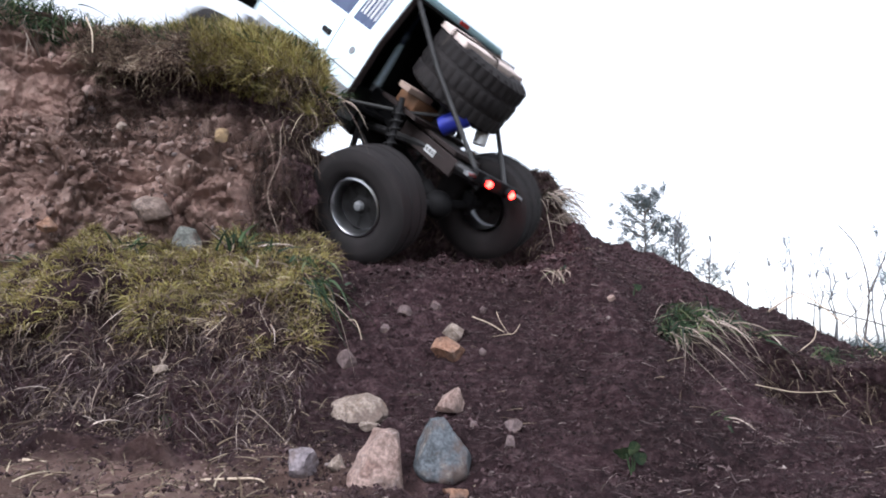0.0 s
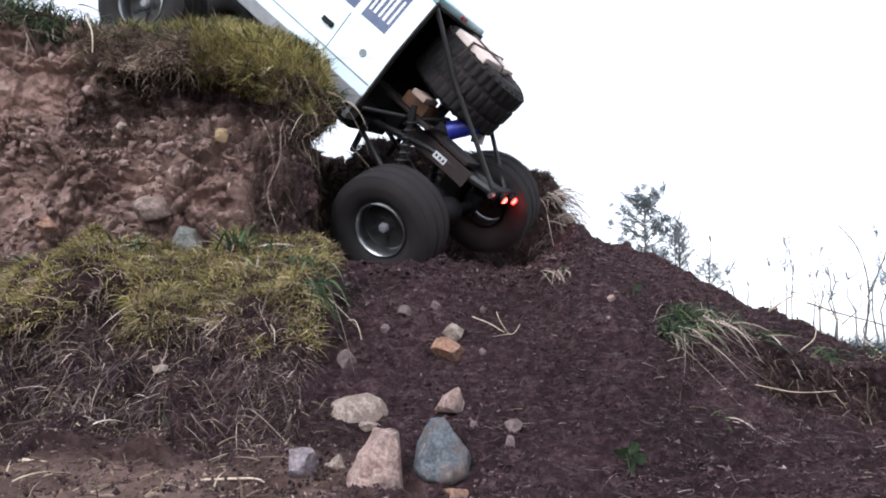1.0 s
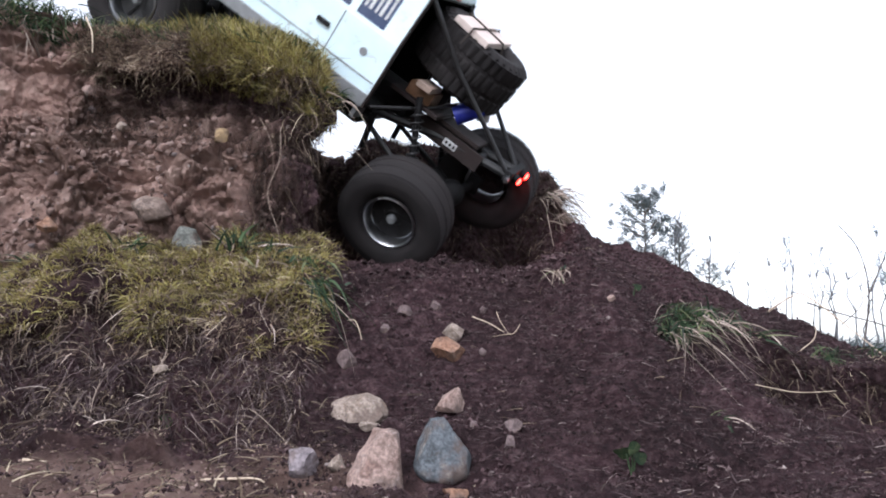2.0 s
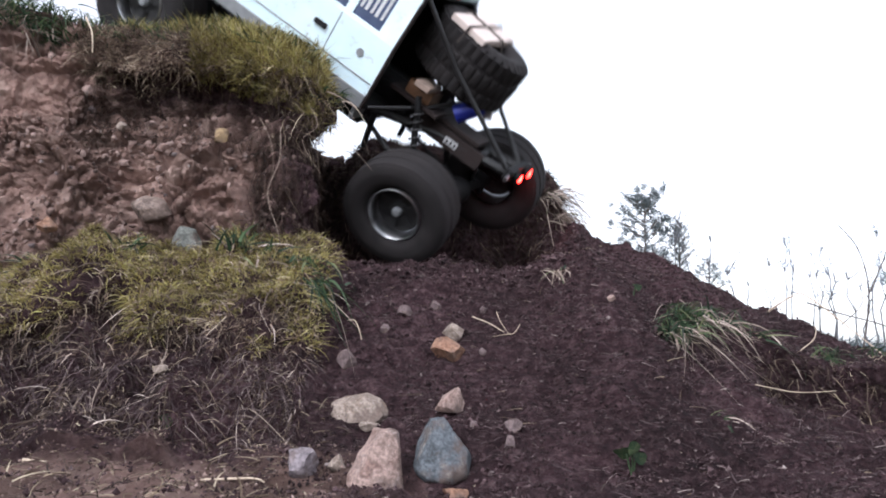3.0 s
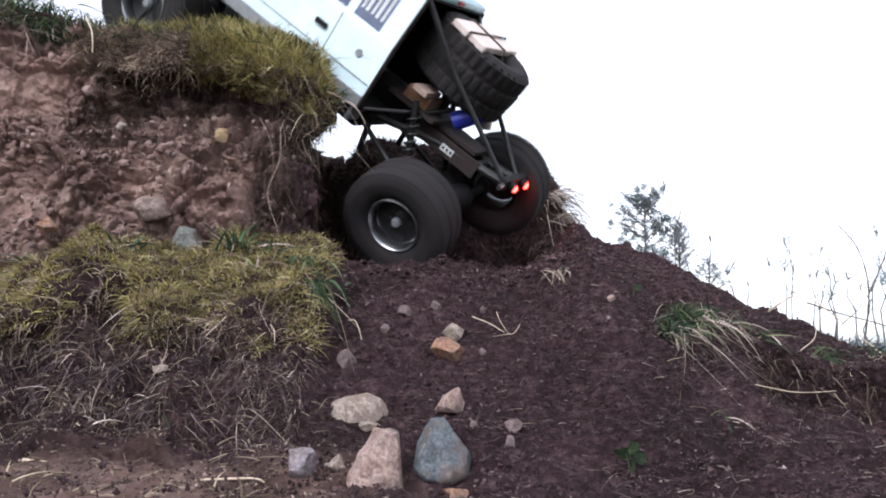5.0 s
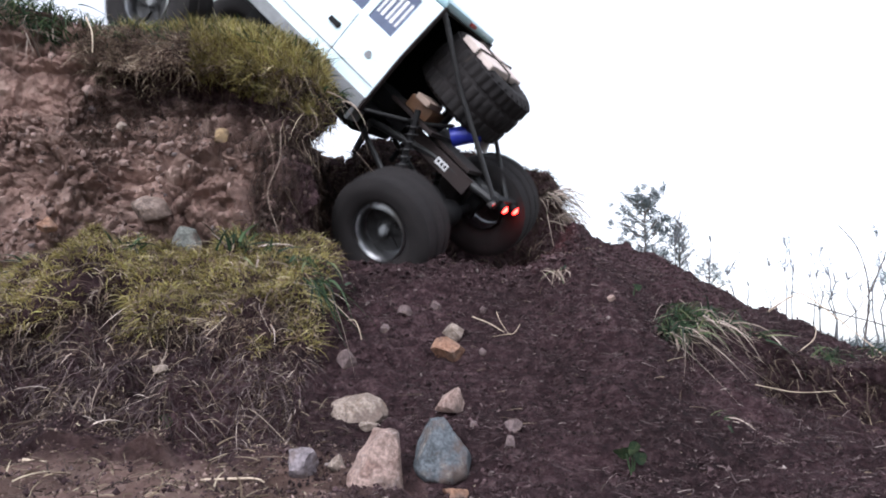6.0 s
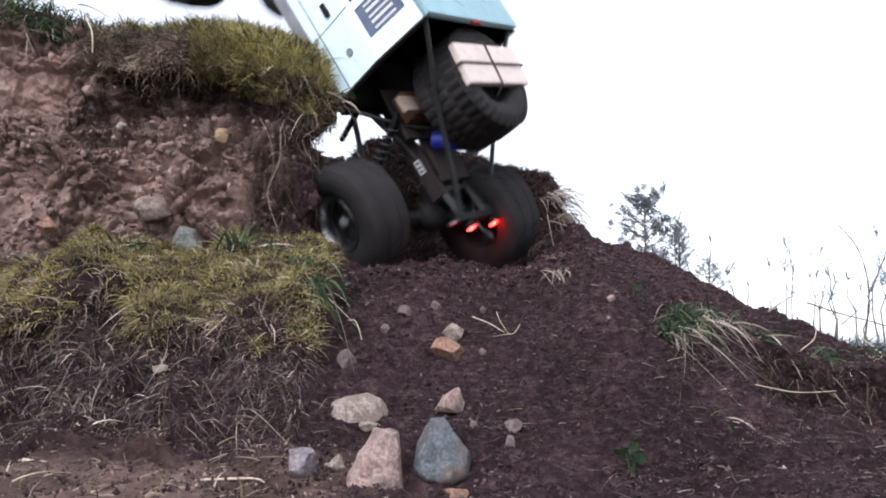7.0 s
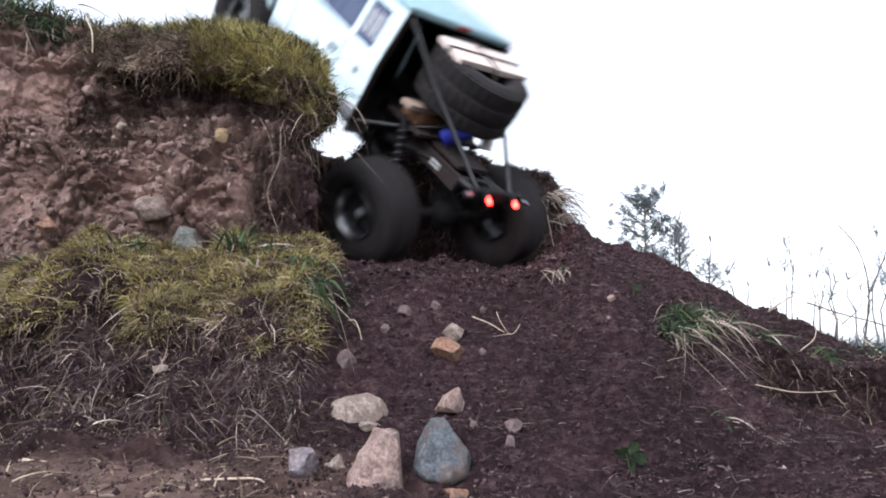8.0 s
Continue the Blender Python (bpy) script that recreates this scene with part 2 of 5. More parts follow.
def lathe(profile, sides=64, bm=None):
    """A ring round the Y axis from (radius, y) pairs."""
    bm = bm or bmesh.new()
    rings = []
    for r, y in profile:
        rings.append([bm.verts.new((r * math.sin(2 * math.pi * k / sides), y, r * math.cos(2 * math.pi * k / sides))) for k in range(sides)])
    for a, b in zip(rings, rings[1:]):
        for k in range(sides):
            bm.faces.new((a[k], a[(k + 1) % sides], b[(k + 1) % sides], b[k]))
    return bm


def coil(a, b, r, wire, turns, steps=14, sides=6):
    """A coil spring from a to b."""
    a, b = Vector(a), Vector(b)
    q = (b - a).to_track_quat("Z", "Y")
    bm, last = bmesh.new(), None
    n = turns * steps
    for i in range(n + 1):
        t = 2 * math.pi * i / steps
        c = a + (b - a) * (i / n) + q @ Vector((r * math.cos(t), r * math.sin(t), 0))
        out = (q @ Vector((math.cos(t), math.sin(t), 0)))
        up = (b - a).normalized()
        ring = [bm.verts.new(c + out * wire * math.cos(s) + up * wire * math.sin(s)) for s in (2 * math.pi * k / sides for k in range(sides))]
        if last:
            for k in range(sides):
                bm.faces.new((last[k], last[(k + 1) % sides], ring[(k + 1) % sides], ring[k]))
        last = ring
    return bm


# ---- materials of the truck ----
def paint_material(name="pale_paint", low=(0.62, 0.77, 0.84), high=(0.70, 0.84, 0.90)):
    m, n, l, b = material(name, 0.32, 0, 0.5)
    a = ramp(n, l, noise_node(n, l, 26, 5), [(0.3, low), (0.7, high)])
    mud = ramp(n, l, noise_node(n, l, 70, 6), [(0.60, (0, 0, 0)), (0.74, (0.55, 0.55, 0.55))])
    l.new(mix(n, l, mud, a, (0.30, 0.24, 0.20)), b.inputs["Base Color"])
    l.new(ramp(n, l, noise_node(n, l, 40, 4), [(0.3, (0.25, 0.25, 0.25)), (0.7, (0.5, 0.5, 0.5))]), b.inputs["Roughness"])
    return m


def rubber_material():
    m, n, l, b = material("dusty_rubber", 0.85, 0, 0.25)
    a = ramp(n, l, noise_node(n, l, 60, 6), [(0.3, (0.007, 0.0062, 0.0070)), (0.7, (0.033, 0.027, 0.027))])
    l.new(mix(n, l, noise_node(n, l, 14, 3), a, (0.017, 0.015, 0.0155)), b.inputs["Base Color"])
    bump(n, l, noise_node(n, l, 500, 3), b, 0.4, 0.0006)
    return m


PAINT, RUBBER = paint_material(), rubber_material()
ROOFPAINT = paint_material("faded_blue_paint", (0.25, 0.39, 0.44), (0.31, 0.46, 0.51))
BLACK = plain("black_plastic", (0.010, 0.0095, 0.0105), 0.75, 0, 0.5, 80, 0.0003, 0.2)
STEEL = plain("dark_steel", (0.024, 0.023, 0.024), 0.5, 0.15, 0.5, 90, 0.0003)
CHROME = plain("worn_chrome", (0.30, 0.30, 0.31), 0.34, 1.0, 0.35, 120)
TRIM = plain("grey_trim", (0.20, 0.205, 0.215), 0.6, 0, 0.35, 60, 0.0003)
RUST = plain("rusty_brown", (0.018, 0.0105, 0.0098), 0.8, 0, 0.5, 90, 0.0005)
ORANGE = plain("tan_gearbox", (0.17, 0.085, 0.045), 0.6, 0, 0.4, 90, 0.0004)
BLUE = plain("blue_can", (0.025, 0.035, 0.30), 0.35, 0.1, 0.3, 90)
WOOD = plain("pale_sawn_wood", (0.60, 0.50, 0.46), 0.75, 0, 0.22, 110, 0.0006)
DULLWOOD = plain("muddy_wood", (0.30, 0.22, 0.18), 0.8, 0, 0.4, 110, 0.0006)
PLATE = plain("silver_label", (0.55, 0.55, 0.56), 0.4, 0.3, 0.3, 150)
TWINE = plain("dark_twine", (0.05, 0.04, 0.035), 0.9, 0, 0.3, 200)


def window_material():
    m, n, l, b = material("tinted_window", 0.12, 0, 0.6)
    c = ramp(n, l, noise_node(n, l, 30, 4), [(0.3, (0.035, 0.05, 0.10)), (0.7, (0.07, 0.09, 0.16))])
    l.new(c, b.inputs["Base Color"])
    return m


def lamp_material():
    m, n, l, b = material("red_lamp", 0.25, 0, 0.5)
    b.inputs["Base Color"].default_value = (0.5, 0.01, 0.008, 1)
    b.inputs["Emission Color"].default_value = (1.0, 0.0055, 0.0025, 1)
    b.inputs["Emission Strength"].default_value = 55.0
    return m


GLASS, LAMP = window_material(), lamp_material()


# ---- the model truck: x forward, y to its left, z up, from the rear axle ----
def make_tyre(name, parent, wide=1.0):
    """One closed ring; three staggered rows of lugs and shoulder blocks stand out of it."""
    pitch, steps = 34, 6
    sides = pitch * steps
    half = [(0.0342, 0.020), (0.037, 0.026), (0.047, 0.0315), (0.0555, 0.0312), (0.0565, 0.0311), (0.0645, 0.0280), (0.0662, 0.0268), (0.0682, 0.0262),
            (0.0690, 0.0125), (0.0690, 0.0117), (0.0694, 0.0080), (0.0695, 0.0072)]
    rows = half + [(r, -y) for r, y in half[::-1]]
    bm, rings = bmesh.new(), []
    for r, y in rows:
        ring = []
        for k in range(sides):
            turn = k / steps
            up = 0.0
            if abs(y) <= 0.0075:
                up = 0.0016 if (turn + 0.5 + y * 14) % 1 < 0.68 else -0.0003
            elif abs(y) >= 0.0120 and r > 0.0660:
                up = 0.0015 if (turn - abs(y) * 10) % 1 < 0.66 else -0.0003
            elif 0.0560 < r <= 0.0660:
                up = 0.0016 if (turn + 0.25) % 1 < 0.5 else 0.0
            a = 2 * math.pi * k / sides
            out = r + up
            ring.append(bm.verts.new((out * math.sin(a), wide * y + math.copysign(0.0008, y) * (up > 0) * (r < 0.066), out * math.cos(a))))
        rings.append(ring)
    for a, b in zip(rings, rings[1:] + rings[:1]):
        for k in range(sides):
            bm.faces.new((a[k], a[(k + 1) % sides], b[(k + 1) % sides], b[k]))
    return part(name, bm, RUBBER, parent, "dusty black knobbly tyre", True)


def make_wheel(name, parent, side):
    hub = new(name)
    hub.parent = parent
    make_tyre("tyre", hub)
    s = side
    rim = lathe([(0.0345, 0.0235 * s), (0.0360, 0.0265 * s), (0.0338, 0.0275 * s), (0.0318, 0.0250 * s), (0.0305, 0.0140 * s), (0.0295, -0.020 * s)], 56)
    part("rim", rim, CHROME, hub, "worn silver rim lip", True)
    dish = lathe([(0.0296, 0.010 * s), (0.024, 0.0075 * s), (0.013, 0.009 * s), (0.010, 0.013 * s), (0.0001, 0.0135 * s)], 40)
    for k in range(6):
        a = pose(0, 0, 0, 0, 60 * k, 0)
        add_box(dish, -0.0035, 0.0035, 0.0075 * s, 0.0115 * s, 0.010, 0.0285, a)
        add_rod(dish, a @ Vector((0, 0.008 * s, 0.0)) + a.to_3x3() @ Vector((0.006, 0, 0.004)), a @ Vector((0.006, 0.0155 * s, 0.004)), 0.0013, 6)
    part("spoke_plate", dish, STEEL, hub, "dark six-spoke wheel centre", True)
    part("hub_cap", lathe([(0.0065, 0.0125 * s), (0.006, 0.018 * s), (0.0045, 0.0205 * s), (0.0001, 0.021 * s)], 20), TRIM, hub, "", True)
    return hub


TRUCK = tagged(new("model_truck"), "pale blue-white radio-controlled pickup climbing a muddy bank", "toy truck")


def lean(bm):
    """Cab sides lean in above the waistline."""
    for v in bm.verts:
        if v.co.z > 0.152:
            v.co.y -= math.copysign(min(abs(v.co.y), (v.co.z - 0.152) * 0.13), v.co.y)
    return bm


def pierced(xs, zs, holes, y0, y1):
    """A plate in the x-z plane made of cells, with openings where the cells in holes are left out."""
    bm = bmesh.new()
    grid = {}
    for i, x in enumerate(xs):
        for k, z in enumerate(zs):
            grid[i, k] = (bm.verts.new((x, y0, z)), bm.verts.new((x, y1, z)))
    full = {(i, k) for i in range(len(xs) - 1) for k in range(len(zs) - 1)} - set(holes)
    for i, k in full:
        c = (grid[i, k], grid[i + 1, k], grid[i + 1, k + 1], grid[i, k + 1])
        for s in (0, 1):
            bm.faces.new([q[s] for q in (c if s else c[::-1])])
        for (di, dk), (a, b) in (((0, -1), (0, 1)), ((1, 0), (1, 2)), ((0, 1), (2, 3)), ((-1, 0), (3, 0))):
            if (i + di, k + dk) not in full:
                bm.faces.new((c[a][0], c[b][0], c[b][1], c[a][1]))
    return bm


def build_cab():
    x0, x1, w, t = 0.108, 0.372, 0.108, 0.004
    for s in (1, -1):
        bm = pierced((x0, x0 + 0.026, 0.176, 0.187, 0.312, x1), (0.082, 0.152, 0.158, 0.215, 0.226), {(1, 2), (3, 2)}, s * (w - t), s * w)
        part("cab_side", lean(bm), PAINT, TRUCK, "pale painted cab side with scuffs")
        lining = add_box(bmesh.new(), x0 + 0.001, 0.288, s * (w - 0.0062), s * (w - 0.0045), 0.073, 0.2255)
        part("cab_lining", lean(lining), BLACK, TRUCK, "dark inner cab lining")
        part("body_crease", box(x0 + 0.002, 0.368, s * w, s * (w + 0.0008), 0.0975, 0.0992, 0.0003), TRIM, TRUCK, "thin grey rubbing strip")
        win = bmesh.new()
        add_box(win, x0 + 0.026, 0.176, s * (w - 0.003), s * (w - 0.0012), 0.158, 0.215)
        q = part("quarter_window", lean(win), GLASS, TRUCK, "dark tinted quarter window with pale lettering")
        for k in range(5):
            bar = bmesh.new()
            xa = x0 + 0.0305 + k * 0.0077
            add_box(bar, xa, xa + 0.0030 + 0.0010 * (k % 2), s * (w - 0.0011), s * (w - 0.0004), 0.170, 0.204)
            part("lettering_bar", lean(bar), PLATE, q, "pale lettering stroke")
        win = bmesh.new()
        add_box(win, 0.187, 0.312, s * (w - 0.003), s * (w - 0.0012), 0.158, 0.215)
        part("door_window", lean(win), GLASS, TRUCK, "dark tinted door window")
        part("rocker_trim", box(x0, 0.352, s * (w - 0.007), s * (w + 0.002), 0.066, 0.083), TRIM, TRUCK, "grey plastic sill strip")
        for a in (0.1865, 0.323):
            part("door_seam", add_box(bmesh.new(), a, a + 0.001, s * w, s * (w + 0.0004), 0.086, 0.152), BLACK, TRUCK)
        handle = box(0.196, 0.214, s * w, s * (w + 0.0035), 0.121, 0.128, 0.001)
        part("door_handle", handle, BLACK, TRUCK, "black door handle")
        cap = bmesh.new()
        add_rod(cap, (0.142, s * (w - 0.001), 0.124), (0.142, s * (w + 0.0012), 0.124), 0.0050, 20)
        part("fuel_cap", cap, TRIM, TRUCK, "round grey fuel cap", True)
        edge = bmesh.new()
        add_box(edge, x0 - 0.0025, x0, s * (w - 0.008), s * (w + 0.0008), 0.066, 0.152)
        add_box(edge, x0 - 0.0025, x0, s * (w - 0.008), s * (w + 0.0008), 0.152, 0.229)
        part("rear_edge_trim", lean(edge), RUST, TRUCK, "rusty muddy cut edge")
    roof = bmesh.new()
    add_box(roof, x0 - 0.001, 0.327, -0.0985, 0.0985, 0.2265, 0.2365, None, 0.004)
    part("roof", roof, ROOFPAINT, TRUCK, "faded light blue roof", True)
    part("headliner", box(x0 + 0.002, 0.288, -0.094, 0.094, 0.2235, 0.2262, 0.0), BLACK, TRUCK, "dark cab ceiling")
    part("brake_light", box(x0 - 0.004, x0 - 0.0008, -0.009, 0.009, 0.229, 0.2345, 0.0006), plain("dull_red", (0.28, 0.02, 0.02), 0.4), TRUCK, "unlit dull red lamp")
    shield = bmesh.new()
    q = [shield.verts.new(c) for c in ((0.327, 0.092, 0.228), (0.327, -0.092, 0.228), (0.372, -0.1, 0.153), (0.372, 0.1, 0.153))]
    q2 = [shield.verts.new(v.co + Vector((0.003, 0, 0.0018))) for v in q]
    shield.faces.new(q)
    shield.faces.new(q2[::-1])
    for k in range(4):
        shield.faces.new((q[k], q[(k + 1) % 4], q2[(k + 1) % 4], q2[k]))
    part("windscreen", shield, GLASS, TRUCK)
    part("hood", box(0.372, 0.512, -0.088, 0.088, 0.112, 0.152, 0.008), PAINT, TRUCK, "", True)
    for s in (1, -1):
        part("front_fender", box(0.379, 0.509, s * 0.085, s * 0.112, 0.100, 0.142, 0.006), PAINT, TRUCK, "", True)
    part("grille", box(0.512, 0.518, -0.075, 0.075, 0.10, 0.14), BLACK, TRUCK)
    part("front_bumper", box(0.515, 0.532, -0.095, 0.095, 0.066, 0.09, 0.003), STEEL, TRUCK)
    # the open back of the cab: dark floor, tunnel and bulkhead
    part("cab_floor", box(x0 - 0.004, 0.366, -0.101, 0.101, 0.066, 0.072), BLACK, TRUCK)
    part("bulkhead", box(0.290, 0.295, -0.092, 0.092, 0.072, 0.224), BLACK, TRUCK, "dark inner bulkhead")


def build_frame():
    for s in (1, -1):
        part("frame_rail", rod((-0.082, s * 0.027, 0.090), (0.02, s * 0.030, 0.078), (0.12, s * 0.034, 0.052), (0.49, s * 0.034, 0.052), r=0.0058, sides=8), STEEL, TRUCK, "dark steel chassis rail")
        part("rail_panel", box(-0.045, 0.065, s * 0.030, s * 0.0345, 0.068, 0.091, 0.001), RUST if s > 0 else BLACK, TRUCK, "muddy rust-brown side plate")
        lab = part("rail_label", box(-0.008, 0.012, s * 0.0347, s * 0.0355, 0.074, 0.083, 0.0003), PLATE, TRUCK, "small silver label")
        for k in range(3):
            part("label_bar", box(-0.006 + k * 0.006, -0.003 + k * 0.006, s * 0.0356, s * 0.036, 0.0765, 0.0805, 0.0), BLACK, lab)
        part("roll_bar", rod((0.112, s * 0.092, 0.226), (0.04, s * 0.066, 0.168), (-0.078, s * 0.032, 0.094), r=0.0032), STEEL, TRUCK, "black tube running down to the tail")
        part("cross_link", rod((0.100, s * 0.104, 0.072), (0.052, s * 0.055, 0.100), (0.028, s * 0.02, 0.122), r=0.0026), STEEL, TRUCK, "thin steel brace")
        part("trailing_arm", rod((0.008, s * 0.066, 0.012), (0.150, s * 0.045, 0.052), r=0.0036, sides=10), STEEL, TRUCK)
        shock = part("shock_absorber", rod((0.012, s * 0.070, 0.014), (0.062, s * 0.066, 0.112), r=0.0042), BLACK, TRUCK, "black damper")
        part("spring", coil((0.016, s * 0.070, 0.022), (0.056, s * 0.066, 0.100), 0.0078, 0.0011, 9), STEEL, shock, "black coil spring")
        part("body_post", rod((0.100, s * 0.07, 0.062), (0.094, s * 0.06, 0.012), r=0.004), BLACK, TRUCK)
        part("mud_guard", box(0.112, 0.118, s * 0.072, s * 0.104, 0.046, 0.066, 0.0015), TRIM, TRUCK, "grey rubber flap")
    part("tail_bar", box(-0.090, -0.080, -0.046, 0.046, 0.084, 0.100, 0.002), BLACK, TRUCK, "black rear bumper bar")
    for s in (1, -1):
        h = bmesh.new()
        add_rod(h, (-0.098, s * 0.0258, 0.092), (-0.090, s * 0.0258, 0.092), 0.0064, 24)
        lamp = part("tail_light", h, BLACK, TRUCK, "glowing red tail light", True)
        lens = lathe([(0.0046, 0), (0.0041, 0.0016), (0.0029, 0.0028), (0.0001, 0.0032)], 20)
        bmesh.ops.transform(lens, verts=lens.verts, matrix=pose(-0.0982, s * 0.0258, 0.092, 0, 0, 90))
        part("lens", lens, LAMP, lamp, "lit red lens", True)
        part("bumper_end", rod((-0.086, s * 0.044, 0.092), (-0.088, s * 0.062, 0.090), r=0.003), CHROME, TRUCK, "bright metal bumper tip")
    part("cross_member", box(-0.040, -0.032, -0.031, 0.031, 0.074, 0.086), STEEL, TRUCK)
    part("belly_pan", box(0.118, 0.345, -0.060, 0.060, 0.030, 0.0655, 0.004), BLACK, TRUCK, "black muddy belly pan", True)
    part("skid_plate", box(0.14, 0.32, -0.036, 0.036, 0.0235, 0.0295, 0.002), BLACK, TRUCK)
    part("transmission", box(0.075, 0.155, -0.030, 0.030, 0.066, 0.0975, 0.004), BLACK, TRUCK, "black gearbox housing", True)
    part("servo", box(0.050, 0.088, 0.008, 0.052, 0.1035, 0.122, 0.003), ORANGE, TRUCK, "muddy tan servo box", True)
    part("servo_tray", box(0.030, 0.104, -0.06, 0.060, 0.098, 0.1035, 0.001), RUST, TRUCK, "rusty brown tray")
    part("wood_block", box(0.052, 0.074, 0.026, 0.074, 0.1225, 0.1305, 0.0015), DULLWOOD, TRUCK, "dull muddy wooden block")
    can = bmesh.new()
    add_rod(can, (0.020, 0.022, 0.110), (-0.002, 0.014, 0.140), 0.0125, 24)
    part("motor_can", can, BLUE, TRUCK, "blue metal motor can", True)
    res = bmesh.new()
    add_rod(res, (-0.006, -0.030, 0.116), (0.008, -0.030, 0.150), 0.009, 20)
    part("reservoir", res, PLATE, TRUCK, "small silver canister", True)
    part("rear_deck", box(-0.030, 0.06, -0.028, 0.028, 0.092, 0.098, 0.001), RUST, TRUCK, "muddy brown deck plate")


def build_spare():
    spare = new("spare_wheel")
    spare.parent = TRUCK
    spare["label"] = "spare wheel lying behind the cab"
    spare.matrix_basis = pose(0.048, -0.006, 0.176, -2, -7, 0) @ pose(0, 0, 0, 90)
    make_tyre("tyre", spare, 1.22)
    part("rim", lathe([(0.0345, 0.0235), (0.0360, 0.0265), (0.0338, 0.0275), (0.0295, 0.012), (0.0001, 0.010)], 40), STEEL, spare, "dark muddy rim", True)
    # wooden blocks tied on top in two rows of two, tilted with the wheel
    def tilted(bm):
        bmesh.ops.transform(bm, verts=bm.verts, matrix=pose(0.048, -0.006, 0.176, -2, -7, 0))
        return bm
    for a in (0, 1):
        for b in (0, 1):
            x, y = -0.016 + a * 0.028, -0.066 + b * 0.066
            part("wood_block", tilted(box(x, x + 0.0255, y, y + 0.0640, 0.0335 + 0.001 * b, 0.0425 + 0.001 * b, 0.0018)), WOOD, TRUCK, "pale sawn wooden block")
    part("twine", tilted(rod((-0.026, 0.0005, 0.030), (-0.018, 0.0005, 0.0445), (0.040, 0.0005, 0.0445), (0.048, 0.0005, 0.030), r=0.0014, sides=6)), TWINE, TRUCK, "dark tying twine")
    part("twine", tilted(rod((0.0105, -0.071, 0.020), (0.0105, -0.067, 0.0445), (0.0105, 0.066, 0.0445), (0.0105, 0.070, 0.020), r=0.0012, sides=6)), TWINE, TRUCK, "dark tying twine")
    part("spare_mount", rod((0.052, 0, 0.098), (0.050, 0, 0.158), r=0.008), STEEL, TRUCK)


def build_axle(name):
    bm = rod((0, -0.085, 0), (0, 0.085, 0), r=0.0065)
    bmesh.ops.create_uvsphere(bm, u_segments=20, v_segments=12, radius=0.019, matrix=Matrix.Translation((0, -0.012, 0)))
    add_rod(bm, (0.0, -0.012, 0), (0.038, -0.012, 0.010), 0.009, 14)
    for s in (1, -1):
        add_box(bm, -0.010, 0.010, s * 0.058, s * 0.066, -0.012, 0.018, None, 0.002)
    return part(name, bm, BLACK, TRUCK, "black axle casing", True)


build_cab()
build_frame()
build_spare()
REAR_AXLE, FRONT_AXLE = build_axle("rear_axle"), build_axle("front_axle")
REAR_L, REAR_R = make_wheel("rear_wheel", TRUCK, 1), make_wheel("rear_wheel", TRUCK, -1)
FRONT_L, FRONT_R = make_wheel("front_wheel", TRUCK, 1), make_wheel("front_wheel", TRUCK, -1)


# ---- grass, straw, roots, stones ----
RNG = np.random.default_rng(7)
GX, GY, GZ = GP[:, 0], GP[:, 1], GP[:, 2]


def mesh_from(name, verts, faces, mat):
    me = bpy.data.meshes.new(name)
    me.from_pydata(verts.tolist() if hasattr(verts, "tolist") else verts, [], faces.tolist() if hasattr(faces, "tolist") else faces)
    me.materials.append(mat)
    return me


def pick(where, n):
    """n random places on the ground where the mask holds: places and normals."""
    ids = np.flatnonzero(where)
    i = ids[RNG.integers(0, len(ids), n)]
    return GP[i] + RNG.normal(0, 0.0012, (n, 3)), GN[i]


def unit(v):
    return v / (np.linalg.norm(v, axis=1, keepdims=True) + 1e-9)


def blade_mesh(name, roots, ways, lengths, widths, bends, mat, stations=4):
    """Narrow curved blades: each starts at its root, runs along its way and bends off."""
    n = len(roots)
    ways = unit(ways)
    across = unit(np.cross(ways, RNG.normal(0, 1, (n, 3))))
    rows = []
    for k in range(stations + 1):
        s = k / stations
        c = roots + (ways * s + bends * s * s) * lengths[:, None]
        w = (widths * (1 - s) ** 0.6 * 0.5 + 0.00008)[:, None] * across
        rows += [c - w, c + w]
    v = np.stack(rows, 1).reshape(-1, 3)
    b = np.arange(n)[:, None] * (2 * (stations + 1))
    f = np.concatenate([b + np.array((2 * k, 2 * k + 1, 2 * k + 3, 2 * k + 2)) for k in range(stations)], 0)
    return mesh_from(name, v, f, mat)


def down(n, k):
    return np.stack([RNG.normal(0, 0.3, n), RNG.normal(0, 0.3, n), np.full(n, -k)], 1)


MOSS = blade_material("moss_grass", [(0.0, (0.060, 0.044, 0.024)), (0.3, (0.22, 0.170, 0.055)), (0.6, (0.40, 0.345, 0.125)), (0.8, (0.27, 0.255, 0.085)), (0.92, (0.46, 0.38, 0.21)), (1.0, (0.62, 0.54, 0.37))], 0.6, 0.22)
STRAW = blade_material("dry_straw", [(0.0, (0.028, 0.018, 0.016)), (0.5, (0.105, 0.074, 0.052)), (0.8, (0.205, 0.155, 0.108)), (1.0, (0.43, 0.36, 0.26))], 0.7)
ROOTS = blade_material("fine_roots", [(0.0, (0.014, 0.008, 0.007)), (0.6, (0.042, 0.025, 0.019)), (0.92, (0.085, 0.055, 0.040)), (1.0, (0.26, 0.20, 0.15))], 0.8)
GREEN = blade_material("green_grass", [(0.0, (0.016, 0.030, 0.018)), (0.4, (0.036, 0.062, 0.032)), (0.75, (0.075, 0.115, 0.052)), (1.0, (0.20, 0.21, 0.11))], 0.5, 0.35)
